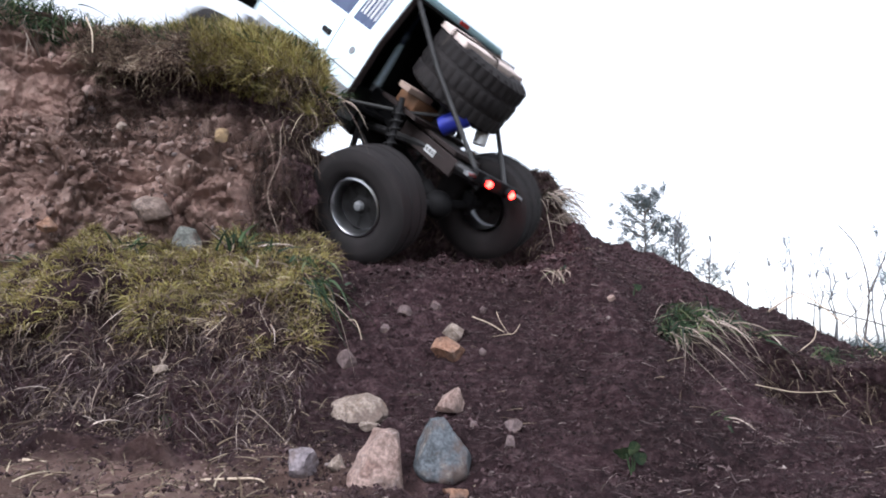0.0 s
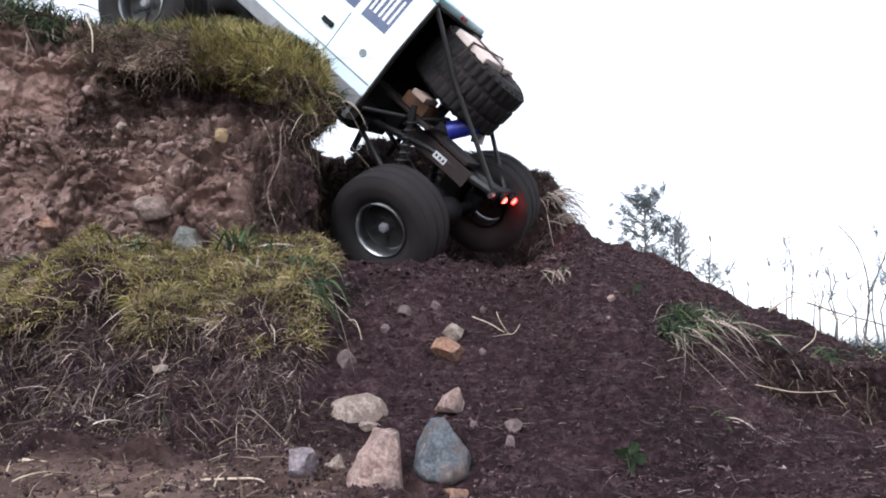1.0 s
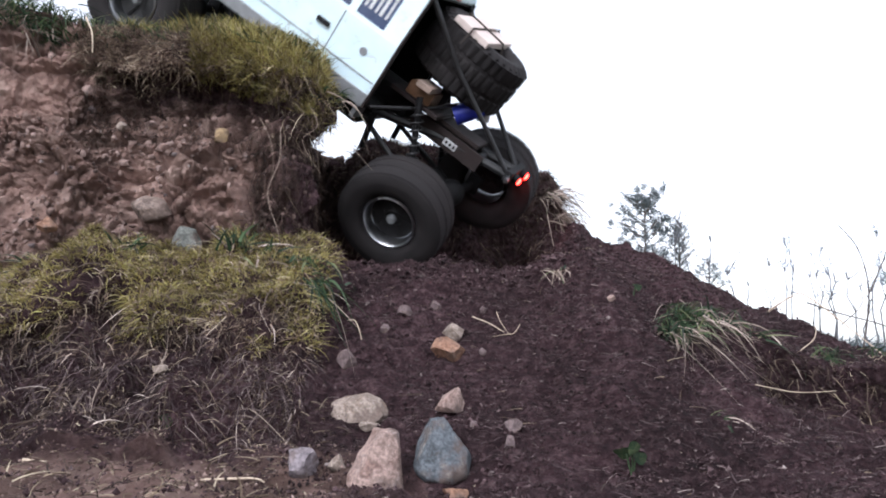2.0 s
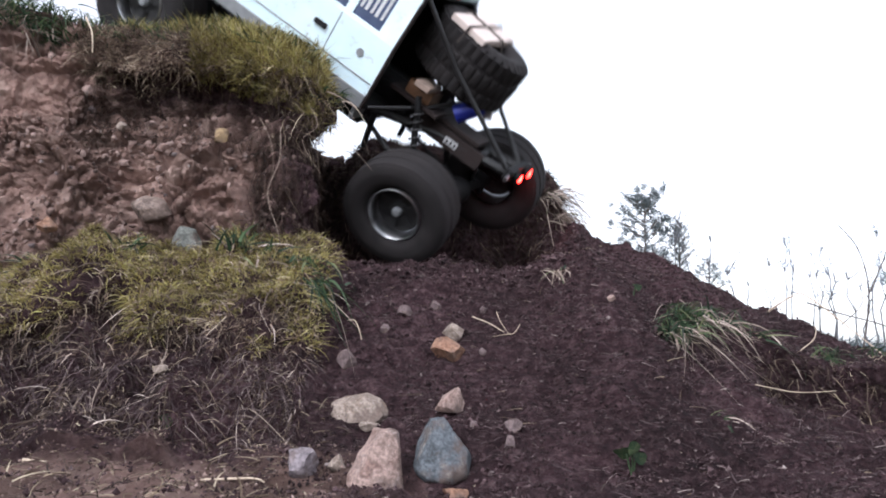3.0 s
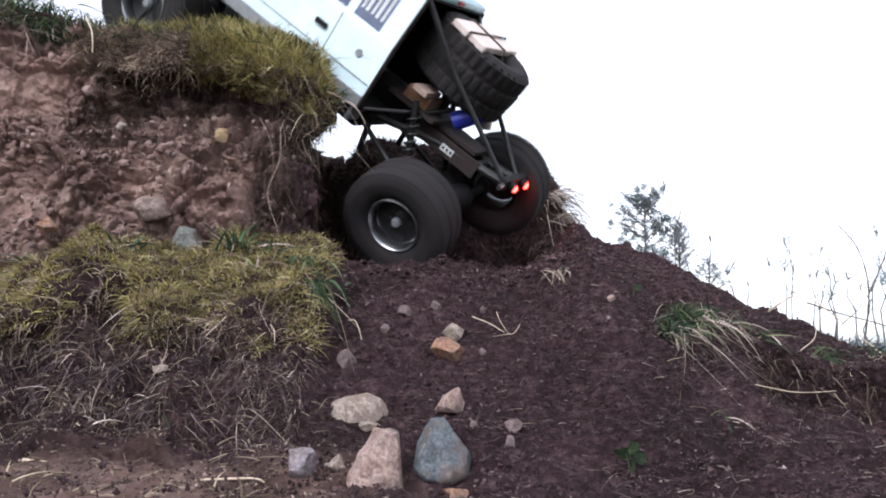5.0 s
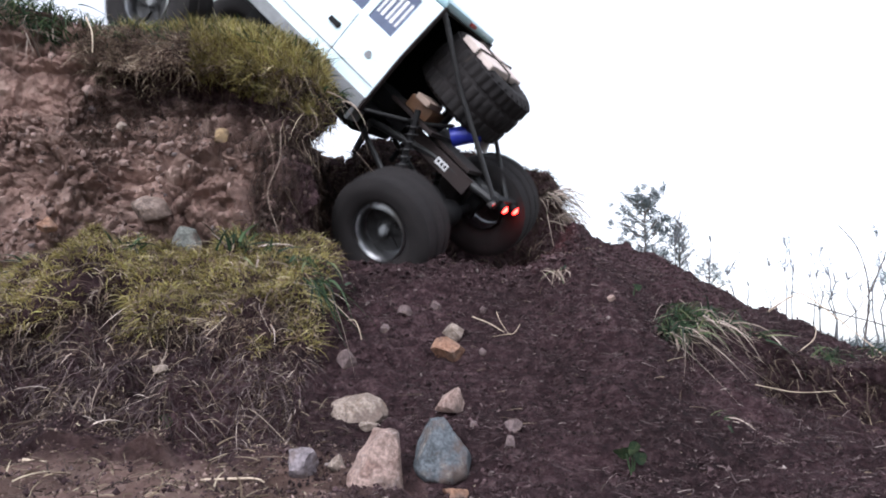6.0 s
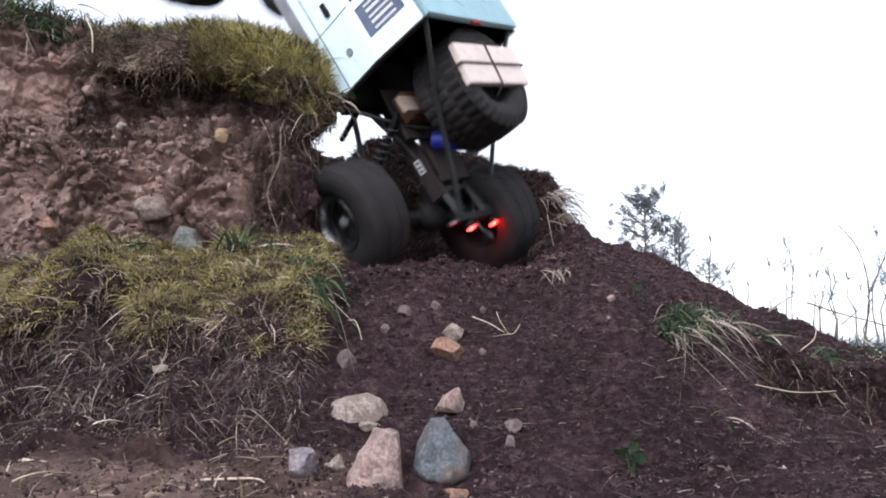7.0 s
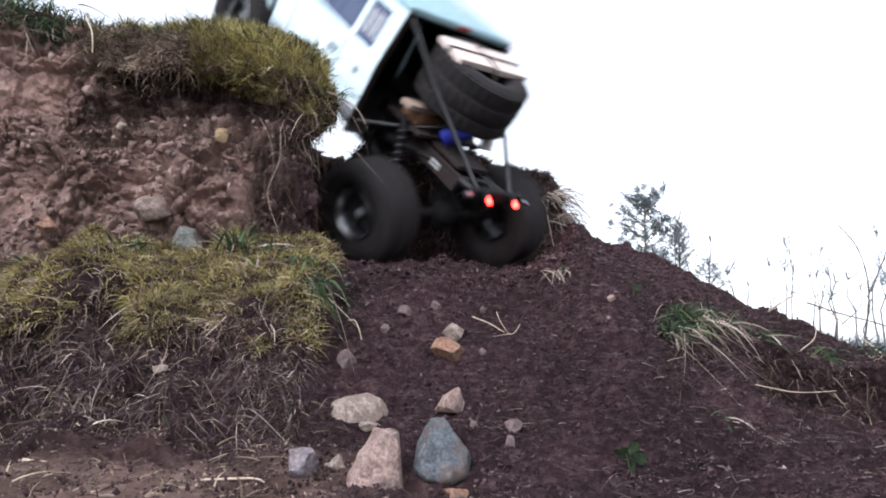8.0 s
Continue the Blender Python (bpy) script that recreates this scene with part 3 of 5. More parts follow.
# distant haze is put into these needle and leaf colours as blue-grey
NEEDLE = blade_material("hazed_needles", [(0.0, (0.050, 0.065, 0.070)), (1.0, (0.14, 0.165, 0.18))], 0.8)
FARLEAF = blade_material("hazed_leaves", [(0.0, (0.13, 0.155, 0.19)), (1.0, (0.28, 0.32, 0.38))], 0.8)
BARK = plain("grey_bark", (0.10, 0.085, 0.075), 0.9, 0, 0.4, 40, 0.002)
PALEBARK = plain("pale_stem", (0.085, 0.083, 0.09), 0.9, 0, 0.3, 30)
DULLROOT = plain("dull_root", (0.20, 0.15, 0.12), 0.85, 0, 0.45, 160, 0.0003)
PALEDRY = blade_material("bleached_blade", [(0.0, (0.10, 0.075, 0.06)), (0.5, (0.25, 0.195, 0.16)), (1.0, (0.46, 0.38, 0.33))], 0.7)
FIBRE = blade_material("soil_fibre", [(0.0, (0.030, 0.018, 0.020)), (0.6, (0.075, 0.052, 0.054)), (0.9, (0.14, 0.105, 0.10)), (1.0, (0.28, 0.23, 0.21))], 0.9)
DRYSTEM = plain("dry_stem", (0.42, 0.33, 0.25), 0.8, 0, 0.35, 120, 0.0004)


def stuff(name, me, label, category):
    return tagged(new(name, me), label, category, kind="stuff")


near = (GY < 1.35) & (np.abs(GX) < 0.66) & (GY > 0.42)
hump = near & (GX < -0.112) & (GY > 0.62) & (GY < 0.885) & (GF < 0.06)
dense = grain(GP, 0.05, 31)

# yellow moss and grass over the hump
m = hump & (GZ > 0.172 + 0.055 * dense + 0.03 * grain(GP, 0.018, 35)) & (dense > -0.8)
n = 42000
p, nn = pick(m, n)
stuff("moss_grass", blade_mesh("moss_grass", p, nn * 0.5 + np.array((0, -0.25, 0.45)) + RNG.normal(0, 0.5, (n, 3)), 0.004 + 0.015 * RNG.random(n) ** 1.7, RNG.uniform(0.0004, 0.0011, n), down(n, 0.45), MOSS, 3),
      "short yellow-green mossy grass covering the soil hump", "grass")
# straw hanging over the hump's face
m = hump & (GZ > 0.085) & (GZ < 0.235)
n = 5200
p, nn = pick(m, n)
stuff("hanging_straw", blade_mesh("hanging_straw", p, nn * 0.35 + np.array((0, -0.15, -0.2)) + RNG.normal(0, 0.75, (n, 3)), RNG.uniform(0.006, 0.032, n) * RNG.uniform(0.3, 1.1, n), RNG.uniform(0.0004, 0.0011, n), down(n, 0.75), STRAW),
      "matted dry straw and roots hanging down the hump", "dry grass")
m = hump & (GZ > 0.10) & (GZ < 0.265)
n = 1300
p, nn = pick(m, n)
stuff("bleached_straw", blade_mesh("bleached_straw", p + nn * 0.002, nn * 0.5 + np.array((0, -0.2, -0.25)) + RNG.normal(0, 0.75, (n, 3)), 0.008 + 0.030 * RNG.random(n) ** 2.5, RNG.uniform(0.0005, 0.0011, n), down(n, 0.6), PALEDRY, 6),
      "long bleached straws hanging over the hump's cut face", "dry grass")
m = hump & (GZ > 0.08) & (GZ < 0.20)
n = 7000
p, nn = pick(m, n)
stuff("hump_roots", blade_mesh("hump_roots", p, nn * 0.3 + np.array((0, -0.1, -0.3)) + RNG.normal(0, 0.7, (n, 3)), RNG.uniform(0.004, 0.018, n), RNG.uniform(0.0004, 0.001, n), down(n, 0.6), ROOTS),
      "tangle of fine brown roots in the hump's face", "roots")
m = hump & (GZ > 0.072) & (GZ < 0.165 + 0.03 * dense)
n = 9000
p, nn = pick(m, n)
stuff("hump_thatch", blade_mesh("hump_thatch", p, nn * 0.3 + np.array((0, -0.1, -0.45)) + RNG.normal(0, 0.6, (n, 3)), 0.004 + 0.026 * RNG.random(n) ** 2, RNG.uniform(0.0004, 0.0009, n), down(n, 0.5), FIBRE),
      "brown fibrous thatch on the hump's cut face", "dry grass")
# turf on the bank's top and round its corner
top = near & (GX < -0.09) & (GY < 1.02) & (GF > 0.55)
m = top & (GX > -0.40) & (GZ > 0.42) & ((GF > 0.965) | ((GX > -0.30) & (GF > 0.74 - 0.5 * (GX + 0.30))) | ((GX > -0.17) & (GZ > 0.44)))
n = 30000
p, nn = pick(m, n)
stuff("bank_turf", blade_mesh("bank_turf", p + nn * 0.004, nn * 0.55 + np.array((0.05, -0.15, 0.70)) + RNG.normal(0, 0.45, (n, 3)), 0.004 + 0.018 * RNG.random(n) ** 1.5, RNG.uniform(0.0006, 0.0015, n), down(n, 0.15), MOSS, 3),
      "yellow-green turf on the bank's edge", "grass")
m = near & (GX < -0.12) & (GF > 0.9) & (GY < 1.12)
n = 5200
p, nn = pick(m, n)
stuff("bank_grass", blade_mesh("bank_grass", p, nn * 0.7 + np.array((0.05, -0.1, 0.5)) + RNG.normal(0, 0.35, (n, 3)), RNG.uniform(0.014, 0.036, n), RNG.uniform(0.0011, 0.0026, n), down(n, 0.4), GREEN),
      "thin green grass along the top of the bank", "grass")
# the torn sod under the lip: straw, roots
lip = near & (GX < -0.105) & (GX > -0.42) & (GF > 0.46) & (GF < 0.78) & ((GX < -0.25) | (GF < 0.8))
n = 9000
p, nn = pick(lip, n)
stuff("sod_roots", blade_mesh("sod_roots", p, nn * 0.25 + np.array((0, -0.1, -0.15)) + RNG.normal(0, 0.8, (n, 3)), 0.002 + 0.015 * RNG.random(n) ** 2, RNG.uniform(0.0004, 0.0009, n), down(n, 0.4), ROOTS),
      "dark torn sod with hanging fine roots", "roots")
m = near & (GX < -0.10) & (GX > -0.42) & (GF > 0.72) & (GF < 0.97)
n = 6000
p, nn = pick(m, n)
stuff("lip_straw", blade_mesh("lip_straw", p, nn * 0.4 + np.array((0.05, -0.2, 0.1)) + RNG.normal(0, 0.8, (n, 3)), 0.003 + 0.016 * RNG.random(n) ** 2, RNG.uniform(0.0005, 0.0010, n), down(n, 0.5), STRAW),
      "pale straw hanging from the sod's edge", "dry grass")
THATCH = blade_material("brown_thatch", [(0.0, (0.075, 0.048, 0.040)), (0.5, (0.21, 0.147, 0.115)), (0.85, (0.34, 0.26, 0.195)), (1.0, (0.52, 0.43, 0.33))], 0.75, 0.3)
m = near & (GX < -0.255) & (GX > -0.44) & (GF > 0.80) & (GF < 0.995) & (GY < 1.0)
n = 6500
p, nn = pick(m, n)
stuff("lip_thatch", blade_mesh("lip_thatch", p + nn * 0.003, nn * 0.5 + np.array((0.05, -0.25, 0.1)) + RNG.normal(0, 0.7, (n, 3)), 0.004 + 0.015 * RNG.random(n) ** 1.8, RNG.uniform(0.0005, 0.0011, n), down(n, 0.35), THATCH, 3),
      "light brown thatch along the sod's broken edge", "dry grass")
m = hump & (GZ > 0.15)
n = 7000
p, nn = pick(m, n)
stuff("hump_litter", blade_mesh("hump_litter", p + nn * 0.003, nn * 0.45 + np.array((0, -0.2, 0.1)) + RNG.normal(0, 0.7, (n, 3)), 0.005 + 0.016 * RNG.random(n) ** 1.8, RNG.uniform(0.0005, 0.0011, n), down(n, 0.4), THATCH, 3),
      "brown dead blades mixed into the moss", "dry grass")
# roots down the corner of the bank and in the notch's wall
m = near & (GX < -0.085) & (GX > -0.215) & (GF > 0.05) & (GF < 0.9) & (GY < 1.0)
n = 5000
p, nn = pick(m, n)
stuff("corner_roots", blade_mesh("corner_roots", p, nn * 0.22 + np.array((0.0, -0.1, -0.7)) + RNG.normal(0, 0.6, (n, 3)), 0.004 + 0.036 * RNG.random(n) ** 4, RNG.uniform(0.0004, 0.0010, n), down(n, 0.5), ROOTS),
      "long thin roots trailing down the bank's corner", "roots")
m = near & (GX < -0.09) & (GX > -0.21) & (GF > 0.5) & (GF < 0.95) & (GY < 0.96)
n = 330
p, nn = pick(m, n)
stuff("corner_straw", blade_mesh("corner_straw", p, nn * 0.5 + np.array((0.2, -0.2, -0.1)) + RNG.normal(0, 0.7, (n, 3)), RNG.uniform(0.012, 0.038, n), RNG.uniform(0.0005, 0.0011, n), down(n, 0.9), STRAW),
      "bleached straw on the bank's corner", "dry grass")
# fringe of the far bank behind the truck
m = near & (GX < 0.225) & (GX > -0.3) & (GY > 1.23) & (GY < 1.36) & (GZ > 0.36)
n = 5200
p, nn = pick(m, n)
stuff("far_bank_grass", blade_mesh("far_bank_grass", p, nn * 0.6 + np.array((0.15, -0.2, 0.2)) + RNG.normal(0, 0.55, (n, 3)), RNG.uniform(0.008, 0.026, n), RNG.uniform(0.0008, 0.0016, n), down(n, 0.5), ROOTS),
      "brown withered grass on the far bank", "dry grass")
# roots packed dark over the wall to stand in for shade in the notch
m = near & (GX < 0.235) & (GX > -0.2) & (GY > 1.15) & (GY < 1.36) & (GZ > 0.27)
n = 7000
p, nn = pick(m, n)
stuff("far_bank_shade_roots", blade_mesh("far_bank_shade_roots", p, nn * 0.5 + np.array((0.15, -0.3, -0.4)) + RNG.normal(0, 0.5, (n, 3)), RNG.uniform(0.006, 0.026, n), RNG.uniform(0.0006, 0.0012, n), down(n, 0.6), ROOTS),
      "dark roots on the far bank, standing in for the notch's shade", "roots")
m = near & (GX > 0.30) & (GX < 0.62) & (GY > 0.79) & (GY < 0.85)
n = 900
p, nn = pick(m, n)
stuff("undercut_roots", blade_mesh("undercut_roots", p, nn * 0.4 + np.array((0, -0.4, 0.0)) + RNG.normal(0, 0.6, (n, 3)), RNG.uniform(0.006, 0.020, n), RNG.uniform(0.0004, 0.0009, n), down(n, 0.8), STRAW),
      "straw and roots over a small undercut", "roots")
# straw bits strewn over the bare slope and the foreground
m = near & (GX > -0.12) & (GY < 1.15)
n = 700
p, nn = pick(m, n)
stuff("strewn_straw", blade_mesh("strewn_straw", p + nn * 0.001, nn * 0.12 + RNG.normal(0, 0.7, (n, 3)) * np.array((1, 1, 0.15)), RNG.uniform(0.003, 0.016, n), RNG.uniform(0.0004, 0.0010, n), down(n, 0.15), STRAW),
      "bits of dry straw strewn over the bare soil", "dry grass")
m = near & (GX > -0.10) & (GY < 1.0) & ((GX > 0.10) | (dense > -0.2))
n = 17000
p, nn = pick(m, n)
stuff("soil_fibres", blade_mesh("soil_fibres", p + nn * 0.0008, nn * 0.2 + RNG.normal(0, 0.7, (n, 3)) * np.array((1, 1, 0.3)), 0.002 + 0.011 * RNG.random(n) ** 2, RNG.uniform(0.0003, 0.0007, n), down(n, 0.2), FIBRE),
      "fine root fibres matted into the bare soil", "roots")
m = near & (GX < -0.08) & (GY < 0.66)
n = 3200
p, nn = pick(m, n)
stuff("foreground_straw", blade_mesh("foreground_straw", p + nn * 0.001, nn * 0.3 + RNG.normal(0, 0.7, (n, 3)) * np.array((1, 1, 0.4)), 0.003 + 0.022 * RNG.random(n) ** 2, RNG.uniform(0.0004, 0.0010, n), down(n, 0.3), STRAW),
      "dry straw lying on the pale earth", "dry grass")

# ---- crumbs of soil and small stones ----
T = (1 + 5 ** 0.5) / 2
ICO_V = np.array([(-1, T, 0), (1, T, 0), (-1, -T, 0), (1, -T, 0), (0, -1, T), (0, 1, T), (0, -1, -T), (0, 1, -T), (T, 0, -1), (T, 0, 1), (-T, 0, -1), (-T, 0, 1)]) / 1.9
ICO_F = np.array([(0, 11, 5), (0, 5, 1), (0, 1, 7), (0, 7, 10), (0, 10, 11), (1, 5, 9), (5, 11, 4), (11, 10, 2), (10, 7, 6), (7, 1, 8), (3, 9, 4), (3, 4, 2), (3, 2, 6), (3, 6, 8), (3, 8, 9), (4, 9, 5), (2, 4, 11), (6, 2, 10), (8, 6, 7), (9, 8, 1)])


OCT_V = np.array([(1, 0, 0), (-1, 0, 0), (0, 1, 0), (0, -1, 0), (0, 0, 1), (0, 0, -1)], float)
OCT_F = np.array([(0, 2, 4), (2, 1, 4), (1, 3, 4), (3, 0, 4), (2, 0, 5), (1, 2, 5), (3, 1, 5), (0, 3, 5)])


def crumbs(name, where, n, lo, hi, mat, label, category, power=3.0, grit=False):
    p, nn = pick(where, n)
    shape, faces = (OCT_V, OCT_F) if grit else (ICO_V, ICO_F)
    k = len(shape)
    size = lo + (hi - lo) * RNG.random(n) ** power
    v = shape[None] * (1 + RNG.normal(0, 0.22, (n, k, 1))) * RNG.uniform(0.6, 1.25, (n, 1, 3)) + RNG.normal(0, 0.25, (n, k, 3)) * grit
    v = v * (size / 2)[:, None, None] + (p + nn * (size * 0.12)[:, None])[:, None]
    f = faces[None] + (np.arange(n) * k)[:, None, None]
    return stuff(name, mesh_from(name, v.reshape(-1, 3), f.reshape(-1, 3), mat), label, category)


CRUMB = blade_material("soil_crumb", [(0.0, (0.018, 0.0092, 0.0100)), (0.6, (0.039, 0.0212, 0.0235)), (0.92, (0.070, 0.043, 0.046)), (1.0, (0.12, 0.086, 0.086))], 0.95)
CLAYC = blade_material("clay_clod", [(0.0, (0.09, 0.060, 0.052)), (0.6, (0.20, 0.138, 0.12)), (1.0, (0.30, 0.22, 0.195))], 0.95)
PEB = blade_material("pebble", [(0.0, (0.07, 0.05, 0.05)), (0.6, (0.14, 0.108, 0.105)), (1.0, (0.34, 0.28, 0.26))], 0.7)
bare = near & (GX > -0.13) & (GF < 0.05) & (GY < 1.2)
crumbs("soil_crumbs", bare, 90000, 0.0008, 0.0042, CRUMB, "loose dark crumbs of soil on the slope", "soil", 3.5, True)
crumbs("notch_crumbs", near & (GX > -0.2) & (GX < 0.2) & (GY > 0.88) & (GY < 1.1), 3000, 0.0015, 0.008, CRUMB, "loose clods on the notch's floor", "soil", 3.0, True)
cliff = near & (GX < -0.15) & (GF > 0.02) & (GF < 0.62)
crumbs("clay_clods", cliff & (dense > -0.2), 3000, 0.001, 0.009, CLAYC, "crumbling clay clods in the bank's face", "clay", 4.5)
crumbs("foreground_clods", near & (GX < -0.08) & (GY < 0.63), 3000, 0.001, 0.005, CRUMB, "crumbs of earth before the hump", "soil", 3.0, True)
crumbs("pale_grit", near & (GX < -0.06) & (GY < 0.63), 7000, 0.0008, 0.0030, CLAYC, "pale earthy grit before the hump", "soil", 3.0, True)
crumbs("pebbles", bare, 230, 0.0012, 0.0055, PEB, "small pale pebbles lying in the soil", "pebbles", 2.2)
crumbs("bank_pebbles", cliff, 110, 0.002, 0.009, PEB, "small stones stuck in the clay", "pebbles", 2.2)


# ---- stones that lie singly ----
def stone_material(name, a, b, c):
    m, n, l, s = material(name, 0.75, 0, 0.3)
    base = ramp(n, l, noise_node(n, l, 60, 6), [(0.36, a), (0.47, b), (0.55, b), (0.64, c)])
    speck = ramp(n, l, noise_node(n, l, 420, 3), [(0.40, (0.62, 0.62, 0.62)), (0.62, (1.12, 1.12, 1.12))])
    dirt = ramp(n, l, noise_node(n, l, 48, 7), [(0.47, (0, 0, 0)), (0.60, (0.8, 0.8, 0.8))])
    col = mix(n, l, dirt, mix(n, l, 1.0, base, speck, "MULTIPLY"), (0.09, 0.06, 0.05))
    l.new(col, s.inputs["Base Color"])
    bump(n, l, noise_node(n, l, 130, 8), s, 0.9, 0.003)
    return m


PINK = stone_material("pink_granite", (0.194, 0.122, 0.104), (0.317, 0.223, 0.194), (0.403, 0.324, 0.302))
BLUEGREY = stone_material("blue_grey_stone", (0.060, 0.067, 0.076), (0.105, 0.116, 0.130), (0.24, 0.225, 0.21))
LILAC = stone_material("lilac_stone", (0.144, 0.119, 0.130), (0.238, 0.202, 0.216), (0.324, 0.288, 0.295))
TAN = stone_material("tan_stone", (0.173, 0.122, 0.097), (0.288, 0.230, 0.194), (0.389, 0.331, 0.288))
RUSTY = stone_material("orange_stone", (0.158, 0.076, 0.047), (0.259, 0.144, 0.097), (0.331, 0.223, 0.166))
GREYGREEN = stone_material("grey_green_stone", (0.075, 0.078, 0.070), (0.135, 0.138, 0.125), (0.20, 0.20, 0.185))
CLAYROCK = stone_material("clay_brown_rock", (0.11, 0.078, 0.066), (0.20, 0.148, 0.125), (0.30, 0.235, 0.205))
OCHRE = stone_material("ochre_stone", (0.17, 0.105, 0.06), (0.27, 0.185, 0.10), (0.36, 0.27, 0.17))


DUSTY = stone_material("dusty_stone", (0.085, 0.056, 0.056), (0.145, 0.105, 0.105), (0.23, 0.18, 0.17))


def nearest(x, y, z):
    return GP[np.argmin(((GP - np.array((x, y, z))) ** 2).sum(1))]


def stone(place, w, d, h, mat, seed, label, turn=0, cuts=9, peak=0.0, faces=()):
    rng = random.Random(seed)
    bm = bmesh.new()
    bmesh.ops.create_icosphere(bm, subdivisions=4, radius=0.5)
    planes = [(Vector((rng.gauss(0, 1), rng.gauss(0, 1), rng.gauss(0.15, 0.8))).normalized(), rng.uniform(0.24, 0.38)) for _ in range(cuts + 3)]
    if faces:
        planes = [(Vector(f[:3]).normalized(), f[3]) for f in faces]
    for v in bm.verts:
        for q, at in planes:
            over = v.co.dot(q) - at
            if over > 0:
                v.co -= q * over * 0.985
        k = noise.noise(v.co * 5 + Vector((seed, 0, 0))) * 0.03 + noise.noise(v.co * 14 + Vector((0, seed, 0))) * 0.012
        v.co += v.co.normalized() * k
        lift = v.co.z + 0.4
        v.co.x *= 1 - peak * max(0, lift)
        v.co.x += peak * 0.2 * lift
    lo = [min(v.co[i] for v in bm.verts) for i in range(3)]
    hi = [max(v.co[i] for v in bm.verts) for i in range(3)]
    for v in bm.verts:
        v.co = Vector([((v.co[i] - lo[i]) / (hi[i] - lo[i]) - (0.5 if i < 2 else 0.0)) * (w, d, h)[i] for i in range(3)])
    ob = part("stone", bm, mat, None, "", True)
    g = nearest(*place)
    ob.matrix_basis = pose(place[0], float(g[1]), float(g[2]) - 0.16 * h, 0, 0, turn)
    return tagged(ob, label, "stone", "stones on the slope")


stone((-0.0465, 0.565, 0.066), 0.0395, 0.030, 0.0460, PINK, 3, "blunt pink granite stone standing in the soil", 8, 9, 0.0,
      ((-0.80, -0.25, 0.55, 0.22), (1, -0.1, 0.12, 0.34), (0.1, -1, 0.30, 0.25), (0, -0.2, 1, 0.40), (0.55, -0.8, 0.2, 0.30), (-0.3, 1, 0.2, 0.3), (0, 0, -1, 0.38), (-0.6, -0.75, 0.1, 0.36)))
stone((-0.0010, 0.577, 0.069), 0.0410, 0.034, 0.0445, BLUEGREY, 11, "angular blue-grey stone standing beside pink granite", -6, 10, 0.0,
      ((-0.85, -0.35, 0.40, 0.31), (0.62, -0.62, 0.55, 0.25), (0.75, 0.1, 0.65, 0.31), (-0.1, -0.2, 1, 0.42), (-0.2, -1, 0.25, 0.30), (0.1, 1, 0.4, 0.28), (0, 0, -1, 0.36), (1, -0.2, 0, 0.40)))
stone((-0.0966, 0.571, 0.067), 0.0230, 0.020, 0.0215, LILAC, 5, "rounded lilac-grey stone on the pale earth", 20)
stone((-0.0743, 0.577, 0.071), 0.0140, 0.012, 0.0140, TAN, 6, "small dull tan stone between larger ones")
stone((-0.0680, 0.656, 0.108), 0.0480, 0.024, 0.0240, TAN, 8, "flat pale slab of stone half sunk in soil", -8, 7, 0.0,
      ((-0.3, -0.25, 1, 0.22), (0.45, -0.3, 1, 0.26), (0.1, -1, 0.15, 0.24), (-1, -0.3, 0.2, 0.42), (1, -0.2, 0.5, 0.36), (0.1, 1, 0.2, 0.3), (0, 0, -1, 0.3)))
stone((-0.0580, 0.638, 0.100), 0.0170, 0.012, 0.0080, TAN, 31, "thin tan chip lying below a slab", 12, 8)
stone((0.0049, 0.656, 0.108), 0.0275, 0.020, 0.0205, PINK, 9, "pale pink stone half buried in soil", 30, 9, 0.3)
stone((0.0048, 0.734, 0.150), 0.0295, 0.022, 0.0235, RUSTY, 12, "squat orange-brown stone on the slope", -15, 11)
stone((0.0099, 0.768, 0.170), 0.0215, 0.016, 0.0185, TAN, 14, "pale stone resting above an orange stone", 10)
stone((-0.0854, 0.716, 0.141), 0.0185, 0.014, 0.0190, DUSTY, 15, "dull grey stone below the hump", 0)
stone((0.0536, 0.624, 0.093), 0.0140, 0.012, 0.0115, DUSTY, 16, "small grey stone in a hollow", 40)
stone((0.0491, 0.604, 0.084), 0.0075, 0.008, 0.0125, DUSTY, 17, "small pale upright stone", 10)
stone((0.0086, 0.541, 0.066), 0.0170, 0.014, 0.0085, RUSTY, 18, "flat reddish stone sunk in dark soil", 5)
stone((-0.0715, 0.534, 0.066), 0.0100, 0.010, 0.0080, DUSTY, 19, "small grey stone by the lilac one", 5)
stone((-0.0075, 0.824, 0.200), 0.0130, 0.010, 0.0120, DUSTY, 32, "weathered grey stone high on the slope", 25)
stone((-0.0388, 0.803, 0.190), 0.0165, 0.012, 0.0115, DUSTY, 33, "dusty stone sunk in the upper slope", -10)
stone((0.1669, 0.796, 0.200), 0.0085, 0.008, 0.0080, PINK, 34, "small pale stone on the mound", 0)
stone((0.0366, 0.738, 0.153), 0.0075, 0.007, 0.0075, DUSTY, 35, "little pale stone beside an orange stone", 30)
stone((0.0236, 0.628, 0.095), 0.0060, 0.006, 0.0055, DUSTY, 36, "tiny pale stone in dark soil", 0)
stone((0.1513, 0.560, 0.066), 0.0075, 0.007, 0.0055, PINK, 37, "tiny pinkish stone in dark soil", 0)
stone((-0.330, 0.700, 0.17), 0.022, 0.016, 0.024, LILAC, 20, "grey stone lodged in the mossy hump", 12)
stone((-0.236, 0.672, 0.146), 0.014, 0.008, 0.008, TAN, 21, "small whitish stone among the straw", -20)
